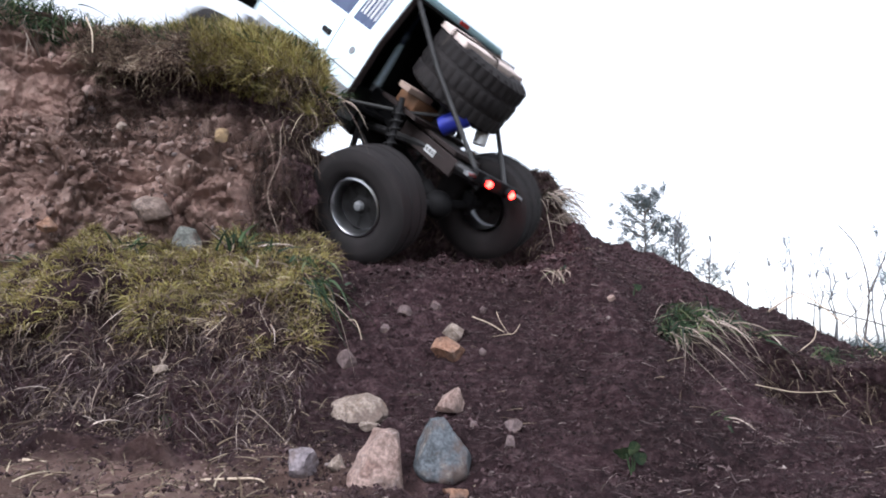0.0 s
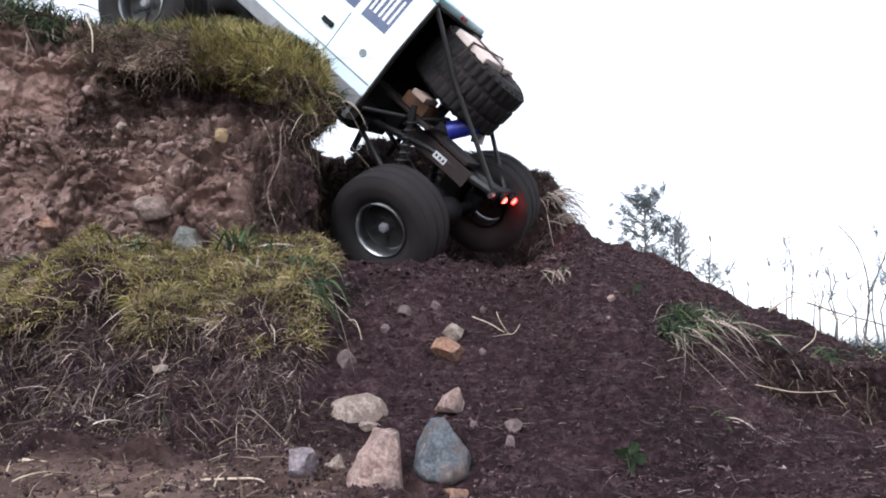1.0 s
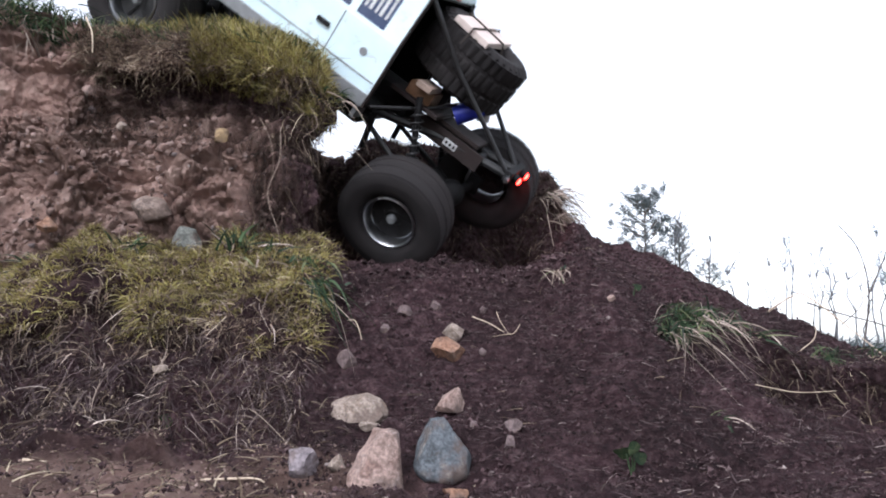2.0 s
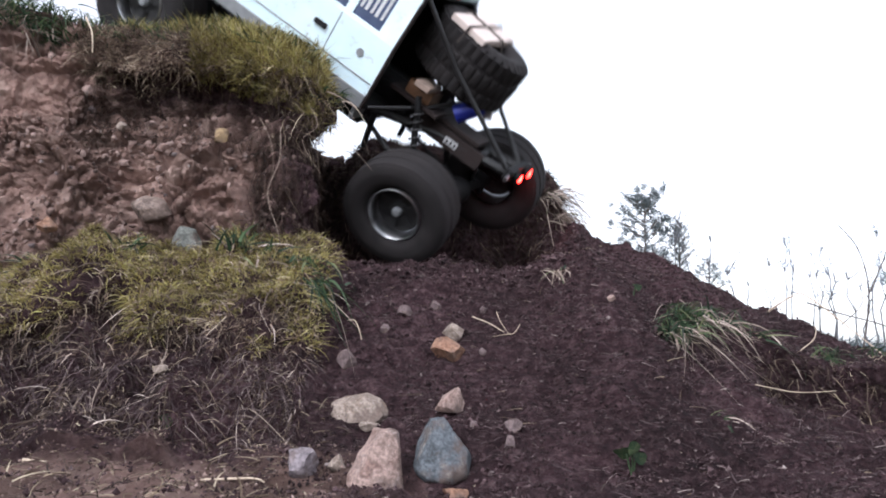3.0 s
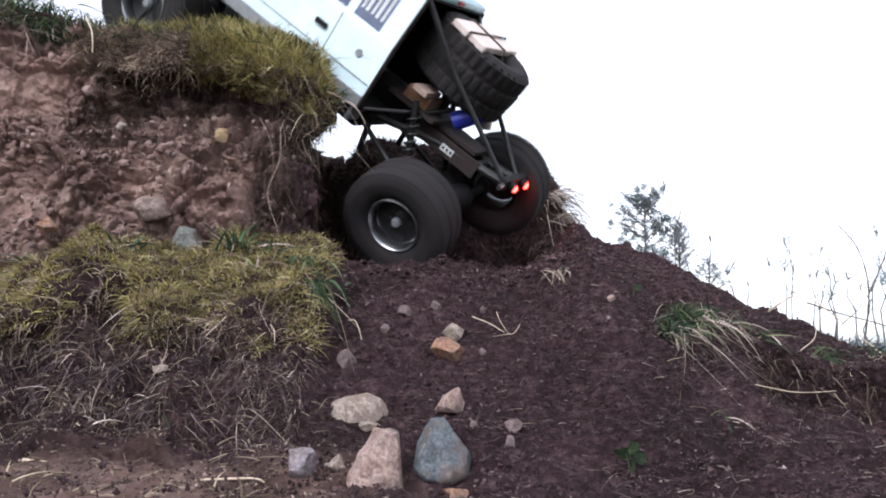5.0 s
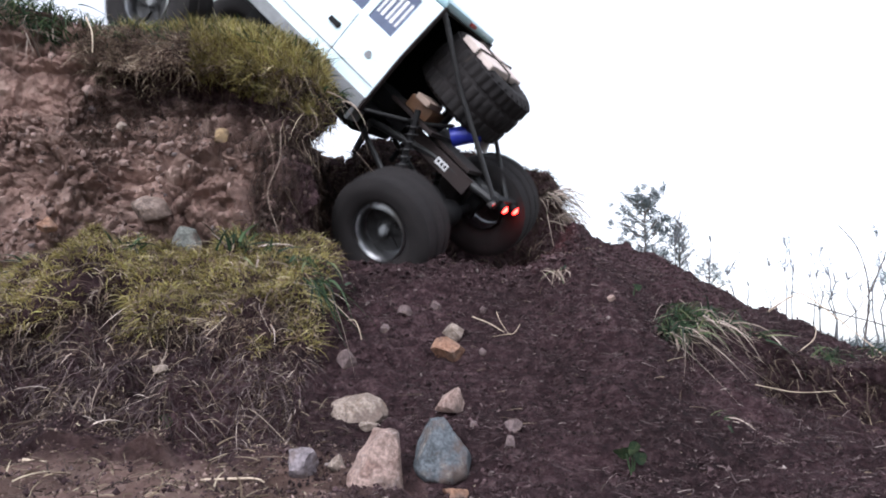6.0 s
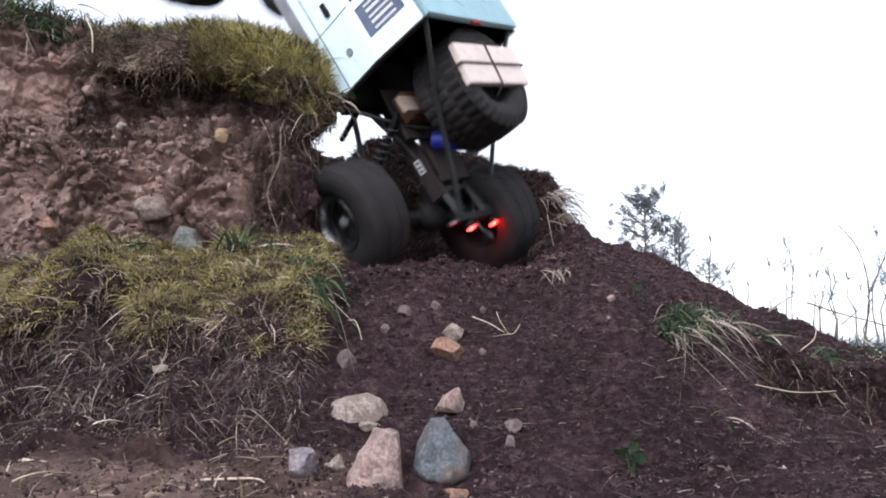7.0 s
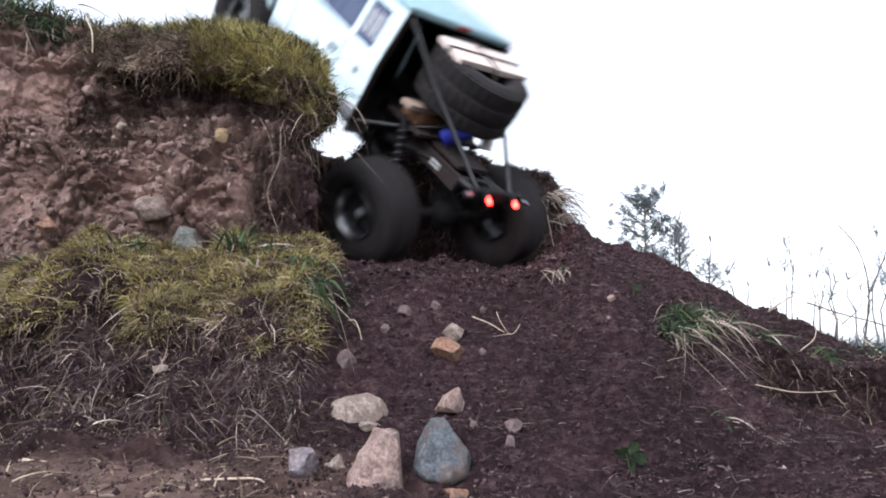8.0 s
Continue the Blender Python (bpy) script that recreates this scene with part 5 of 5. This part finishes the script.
# ---- what moves ----
# seconds; place and turn of the truck
TRUCK_PATH = [
    (0.0, -0.0391, 1.0353, 0.3402, 8.13, -38.79, 138.95),
    (0.1, -0.0432, 1.0371, 0.3351, 7.01, -40.03, 147.29),
    (0.2, -0.0485, 1.0386, 0.3289, 5.55, -41.57, 152.47),
    (0.3, -0.0445, 1.0431, 0.3330, 1.73, -41.57, 159.99),
    (0.4, -0.0295, 1.0496, 0.3518, -7.63, -39.99, 166.80),
    (0.5, -0.0282, 1.0545, 0.3531, -10.02, -40.62, 167.50),
    (0.6, -0.0375, 1.0611, 0.3500, -9.10, -42.42, 168.86),
    (0.7, -0.0287, 1.0689, 0.3640, -15.73, -40.12, 173.44),
    (0.8, -0.0156, 1.0735, 0.3742, -24.60, -36.96, 174.14),
    (0.9, -0.0238, 1.0750, 0.3637, -19.80, -39.50, 171.84),
    (1.0, -0.0410, 1.0766, 0.3531, -12.68, -43.58, 170.09),
    (1.1, -0.0347, 1.0816, 0.3684, -21.33, -41.27, 176.41),
    (1.2, -0.0093, 1.0833, 0.3969, -37.76, -36.53, 177.96),
    (1.3, -0.0116, 1.0824, 0.3969, -37.38, -37.17, 179.31),
    (1.4, -0.0264, 1.0778, 0.3653, -20.00, -41.22, 170.95),
    (1.5, -0.0373, 1.0754, 0.3510, -10.91, -42.99, 168.13),
    (1.6, -0.0398, 1.0793, 0.3563, -12.34, -41.71, 173.28),
    (1.7, -0.0251, 1.0828, 0.3714, -21.20, -37.80, 177.91),
    (1.8, -0.0231, 1.0833, 0.3742, -23.00, -37.43, 177.65),
    (1.9, -0.0210, 1.0838, 0.3771, -24.83, -37.04, 177.38),
    (2.0, -0.0228, 1.0843, 0.3760, -24.04, -37.96, 178.09),
    (2.1, -0.0270, 1.0848, 0.3726, -21.71, -39.66, 179.38),
    (2.2, -0.0277, 1.0853, 0.3727, -21.72, -40.18, 179.79),
    (2.3, -0.0227, 1.0857, 0.3784, -25.48, -38.83, 178.79),
    (2.4, -0.0169, 1.0862, 0.3850, -29.76, -37.22, 177.60),
    (2.5, -0.0159, 1.0867, 0.3868, -30.90, -37.18, 177.59),
    (2.6, -0.0187, 1.0872, 0.3847, -29.46, -38.43, 178.54),
    (2.7, -0.0202, 1.0877, 0.3840, -28.93, -39.22, 179.16),
    (2.8, -0.0185, 1.0882, 0.3865, -30.51, -38.96, 178.98),
    (2.9, -0.0110, 1.0871, 0.3929, -31.96, -35.93, 177.86),
    (3.0, -0.0179, 1.0844, 0.3779, -25.02, -37.90, 175.26),
    (3.1, -0.0267, 1.0809, 0.3652, -16.91, -39.97, 171.44),
    (3.2, -0.0354, 1.0791, 0.3549, -13.50, -41.99, 170.69),
    (3.3, -0.0262, 1.0792, 0.3642, -19.46, -39.74, 174.54),
    (3.4, -0.0142, 1.0773, 0.3731, -24.43, -37.93, 174.51),
    (3.5, -0.0244, 1.0752, 0.3640, -19.40, -40.64, 172.01),
    (3.6, -0.0428, 1.0746, 0.3513, -13.33, -44.40, 170.28),
    (3.7, -0.0350, 1.0763, 0.3592, -17.66, -42.88, 173.15),
    (3.8, -0.0093, 1.0772, 0.3852, -30.24, -36.53, 175.67),
    (3.9, -0.0077, 1.0762, 0.3854, -29.86, -36.65, 175.43),
    (4.0, -0.0277, 1.0739, 0.3580, -16.44, -42.11, 169.09),
    (4.1, -0.0422, 1.0754, 0.3545, -13.18, -44.68, 171.06),
    (4.2, -0.0212, 1.0783, 0.3749, -23.49, -39.19, 174.25),
    (4.3, -0.0120, 1.0792, 0.3855, -29.52, -36.95, 175.27),
    (4.4, -0.0112, 1.0782, 0.3830, -29.35, -37.53, 175.02),
    (4.5, -0.0211, 1.0759, 0.3689, -22.18, -39.70, 171.78),
    (4.6, -0.0355, 1.0730, 0.3549, -14.14, -43.46, 169.25),
    (4.7, -0.0296, 1.0727, 0.3593, -16.99, -41.38, 170.29),
    (4.8, -0.0264, 1.0723, 0.3622, -19.08, -40.68, 170.37),
    (4.9, -0.0232, 1.0719, 0.3652, -21.21, -39.96, 170.44),
    (5.0, -0.0240, 1.0716, 0.3642, -20.71, -40.56, 171.49),
    (5.1, -0.0270, 1.0712, 0.3609, -18.67, -41.93, 173.12),
    (5.2, -0.0265, 1.0708, 0.3611, -18.97, -42.12, 173.87),
    (5.3, -0.0204, 1.0704, 0.3670, -23.02, -40.44, 173.21),
    (5.4, -0.0136, 1.0700, 0.3736, -27.59, -38.50, 172.36),
    (5.5, -0.0114, 1.0696, 0.3755, -29.02, -38.13, 172.69),
    (5.6, -0.0131, 1.0693, 0.3736, -27.88, -39.05, 173.98),
    (5.7, -0.0134, 1.0689, 0.3730, -27.64, -39.52, 174.94),
    (5.8, -0.0106, 1.0685, 0.3756, -29.51, -38.93, 175.10),
    (5.9, -0.0166, 1.0662, 0.3635, -22.38, -40.79, 170.25),
    (6.0, -0.0405, 1.0650, 0.3430, -10.40, -46.15, 167.79),
    (6.1, -0.0371, 1.0683, 0.3457, -14.19, -45.05, 173.49),
    (6.2, -0.0125, 1.0711, 0.3788, -25.88, -39.27, 177.12),
    (6.3, -0.0047, 1.0708, 0.3878, -28.05, -37.24, 177.73),
    (6.4, -0.0209, 1.0681, 0.3630, -16.48, -40.42, 171.53),
    (6.5, -0.0383, 1.0648, 0.3450, -6.02, -43.62, 166.51),
    (6.6, -0.0536, 1.0658, 0.3309, -5.81, -47.43, 170.81),
    (6.7, -0.0451, 1.0664, 0.3387, -10.00, -46.97, 171.21),
    (6.8, -0.0173, 1.0856, 0.3692, -34.09, -48.14, 176.12),
    (6.9, -0.0252, 1.0845, 0.3614, -25.40, -49.62, 172.36),
    (7.0, -0.0592, 1.0618, 0.3560, -27.89, -59.78, 167.89),
    (7.1, -0.0613, 1.0608, 0.3700, -31.47, -61.44, 171.99),
    (7.2, -0.0531, 1.0885, 0.3885, -29.48, -65.74, 164.52),
    (7.3, -0.0539, 1.0712, 0.3742, -24.27, -66.26, 160.11),
    (7.4, -0.0345, 1.0789, 0.3502, -1.33, -63.95, 134.34),
    (7.5, -0.0209, 1.0816, 0.3484, 4.16, -59.54, 127.83),
    (7.6, -0.0059, 1.0807, 0.3442, 4.27, -58.17, 126.81),
    (7.7, -0.0067, 1.0835, 0.3427, 5.01, -57.97, 128.20),
    (7.8, -0.0055, 1.0870, 0.3485, -0.97, -53.76, 134.56),
    (7.9, -0.0097, 1.0870, 0.3464, -5.94, -51.93, 138.28),
    (8.0, -0.0221, 1.0881, 0.3406, -2.81, -42.91, 137.85),
]
# seconds; rear axle in the truck: x, y, z, roll, yaw, toe of its wheels; then the height of the front axle
AXLE_PATH = [
    (0.0, -0.0220, 0.0020, 0.0206, -18.6, -3.9, 23.0, -0.0264),
    (0.1, -0.0161, 0.0049, 0.0199, -19.1, -6.7, 22.7, -0.0273),
    (0.2, -0.0257, 0.0054, 0.0154, -19.6, -9.5, 22.3, -0.0272),
    (0.3, -0.0174, 0.0081, 0.0078, -20.3, -12.3, 22.0, -0.0262),
    (0.4, -0.0334, 0.0098, 0.0148, -21.0, -15.0, 21.7, -0.0113),
    (0.5, -0.0283, 0.0096, 0.0181, -20.6, -15.0, 21.3, -0.0128),
    (0.6, -0.0397, 0.0098, 0.0132, -21.0, -15.0, 21.0, -0.0199),
    (0.7, -0.0302, 0.0098, -0.0022, -21.0, -15.0, 21.0, -0.0114),
    (0.8, -0.0253, 0.0059, 0.0139, -12.9, -15.0, 21.0, 0.0136),
    (0.9, -0.0307, 0.0076, 0.0212, -16.8, -15.0, 21.0, 0.0018),
    (1.0, -0.0404, 0.0087, 0.0222, -21.0, -11.9, 17.9, -0.0210),
    (1.1, -0.0237, 0.0098, 0.0235, -21.0, -15.0, 21.0, -0.0104),
    (1.2, -0.0312, 0.0036, 0.0135, -4.1, -15.0, 21.0, 0.0170),
    (1.3, -0.0335, 0.0037, 0.0137, -4.1, -15.0, 21.0, 0.0098),
    (1.4, -0.0335, 0.0093, 0.0248, -21.0, -13.6, 19.6, -0.0084),
    (1.5, -0.0344, 0.0090, 0.0269, -21.0, -12.8, 18.8, -0.0188),
    (1.6, -0.0332, 0.0098, 0.0077, -21.0, -15.0, 21.0, -0.0142),
    (1.7, -0.0244, 0.0097, 0.0128, -20.7, -15.0, 21.0, 0.0039),
    (1.8, -0.0266, 0.0093, 0.0127, -19.5, -15.0, 21.0, 0.0034),
    (1.9, -0.0288, 0.0090, 0.0127, -18.3, -15.0, 21.0, 0.0028),
    (2.0, -0.0270, 0.0086, 0.0126, -18.4, -15.0, 21.0, 0.0023),
    (2.1, -0.0230, 0.0083, 0.0126, -19.2, -15.0, 21.0, 0.0018),
    (2.2, -0.0225, 0.0079, 0.0125, -18.9, -15.0, 21.0, 0.0012),
    (2.3, -0.0276, 0.0076, 0.0125, -16.7, -15.0, 21.0, 0.0007),
    (2.4, -0.0334, 0.0072, 0.0124, -14.3, -15.0, 21.0, 0.0001),
    (2.5, -0.0346, 0.0069, 0.0124, -13.4, -15.0, 21.0, -0.0004),
    (2.6, -0.0319, 0.0065, 0.0123, -13.8, -15.0, 21.0, -0.0009),
    (2.7, -0.0306, 0.0062, 0.0123, -13.8, -15.0, 21.0, -0.0015),
    (2.8, -0.0324, 0.0058, 0.0122, -12.7, -15.0, 21.0, -0.0020),
    (2.9, -0.0314, 0.0040, 0.0084, -6.5, -15.0, 21.0, 0.0159),
    (3.0, -0.0290, 0.0062, 0.0162, -13.7, -15.0, 21.0, 0.0076),
    (3.1, -0.0361, 0.0094, 0.0240, -20.5, -14.8, 20.8, -0.0035),
    (3.2, -0.0406, 0.0093, 0.0170, -21.0, -13.8, 19.8, -0.0107),
    (3.3, -0.0315, 0.0098, 0.0166, -21.0, -15.0, 21.0, -0.0004),
    (3.4, -0.0293, 0.0060, 0.0146, -13.3, -15.0, 21.0, 0.0087),
    (3.5, -0.0347, 0.0094, 0.0184, -20.7, -14.4, 20.4, -0.0047),
    (3.6, -0.0441, 0.0079, 0.0261, -21.0, -9.5, 15.5, -0.0202),
    (3.7, -0.0373, 0.0098, 0.0258, -21.0, -14.9, 20.9, -0.0151),
    (3.8, -0.0356, 0.0041, 0.0174, -9.2, -13.7, 19.7, 0.0170),
    (3.9, -0.0319, 0.0045, 0.0173, -8.9, -14.9, 20.9, 0.0144),
    (4.0, -0.0325, 0.0082, 0.0310, -21.0, -10.4, 16.4, -0.0111),
    (4.1, -0.0425, 0.0081, 0.0253, -21.0, -10.1, 16.1, -0.0256),
    (4.2, -0.0371, 0.0096, 0.0183, -20.9, -14.5, 20.5, 0.0016),
    (4.3, -0.0368, 0.0043, 0.0159, -10.6, -13.2, 19.2, 0.0152),
    (4.4, -0.0341, 0.0043, 0.0170, -10.9, -12.9, 18.9, 0.0124),
    (4.5, -0.0302, 0.0072, 0.0282, -17.4, -13.5, 19.5, 0.0036),
    (4.6, -0.0379, 0.0078, 0.0264, -21.0, -9.0, 15.0, -0.0174),
    (4.7, -0.0366, 0.0082, 0.0257, -21.0, -10.6, 16.6, -0.0047),
    (4.8, -0.0378, 0.0078, 0.0252, -19.6, -10.7, 16.7, -0.0035),
    (4.9, -0.0389, 0.0074, 0.0248, -18.1, -10.8, 16.8, -0.0024),
    (5.0, -0.0362, 0.0070, 0.0243, -18.0, -10.9, 16.9, -0.0012),
    (5.1, -0.0312, 0.0066, 0.0238, -18.7, -11.0, 17.0, -0.0000),
    (5.2, -0.0296, 0.0062, 0.0233, -18.1, -11.1, 17.1, 0.0011),
    (5.3, -0.0337, 0.0058, 0.0229, -15.7, -11.2, 17.2, 0.0023),
    (5.4, -0.0386, 0.0054, 0.0224, -13.1, -11.3, 17.3, 0.0034),
    (5.5, -0.0387, 0.0050, 0.0219, -12.0, -11.4, 17.4, 0.0046),
    (5.6, -0.0350, 0.0046, 0.0214, -12.2, -11.5, 17.5, 0.0058),
    (5.7, -0.0327, 0.0042, 0.0210, -11.9, -11.6, 17.6, 0.0069),
    (5.8, -0.0335, 0.0038, 0.0205, -10.6, -11.7, 17.7, 0.0081),
    (5.9, -0.0273, 0.0047, 0.0214, -13.1, -11.8, 17.8, -0.0004),
    (6.0, -0.0358, 0.0075, 0.0261, -21.0, -7.7, 13.7, -0.0298),
    (6.1, -0.0336, 0.0097, 0.0144, -21.0, -14.7, 20.7, -0.0243),
    (6.2, -0.0231, 0.0057, 0.0161, -12.6, -15.0, 21.0, -0.0064),
    (6.3, -0.0201, 0.0046, 0.0171, -9.1, -15.0, 21.0, -0.0004),
    (6.4, -0.0103, 0.0068, 0.0190, -15.2, -15.0, 21.0, -0.0076),
    (6.5, -0.0242, 0.0076, 0.0252, -16.9, -15.0, 21.0, -0.0162),
    (6.6, -0.0365, 0.0087, 0.0112, -19.0, -15.0, 21.0, -0.0216),
    (6.7, -0.0262, 0.0076, 0.0036, -17.0, -15.0, 21.3, -0.0179),
    (6.8, -0.0252, 0.0115, 0.0005, -11.2, -15.6, 21.7, -0.0224),
    (6.9, -0.0140, 0.0173, -0.0112, -14.3, -16.2, 22.0, -0.0212),
    (7.0, -0.0477, 0.0223, 0.0367, -15.0, -16.5, 22.7, -0.0224),
    (7.1, -0.0586, 0.0188, 0.0302, -14.4, -16.0, 23.3, -0.0350),
    (7.2, -0.0686, 0.0134, 0.0302, -13.9, -15.5, 24.0, -0.0350),
    (7.3, -0.0451, 0.0091, 0.0228, -13.3, -15.0, 24.0, -0.0306),
    (7.4, -0.0234, 0.0033, 0.0082, -12.9, -13.7, 24.0, -0.0252),
    (7.5, -0.0215, 0.0001, 0.0168, -12.7, -12.4, 24.0, -0.0350),
    (7.6, -0.0136, -0.0033, 0.0191, -12.8, -10.0, 21.4, -0.0181),
    (7.7, -0.0202, -0.0058, 0.0127, -12.6, -13.0, 24.0, -0.0206),
    (7.8, -0.0225, -0.0083, 0.0169, -12.7, -13.5, 24.0, 0.0050),
    (7.9, -0.0149, -0.0106, 0.0194, -12.6, -14.2, 24.0, 0.0232),
    (8.0, 0.0001, -0.0143, 0.0046, -12.9, -14.0, 23.0, 0.0500),
]


def motions():
    walk(TRUCK, [(t, pose(*p)) for t, *p in TRUCK_PATH])
    rear = [(t, pose(x, y, z, roll, 0, yaw)) for t, x, y, z, roll, yaw, toe, f in AXLE_PATH]
    front = [(t, pose(0.435, 0, f)) for t, x, y, z, roll, yaw, toe, f in AXLE_PATH]
    walk(REAR_AXLE, rear)
    walk(FRONT_AXLE, front)
    for wheel, rows, side in ((REAR_L, rear, 1), (REAR_R, rear, -1), (FRONT_L, front, 1), (FRONT_R, front, -1)):
        turned, keys, last = 0.0, [], 0.0
        for (t, m), row in zip(rows, AXLE_PATH):
            turned += min(84, 62 * (t - last) / 0.1)
            last = t
            keys.append((t, m @ pose(0, side * 0.1, 0, 0, 0, row[6] if rows is rear else 0) @ pose(0, 0, 0, 0, turned, 0)))
        walk(wheel, keys)


motions()
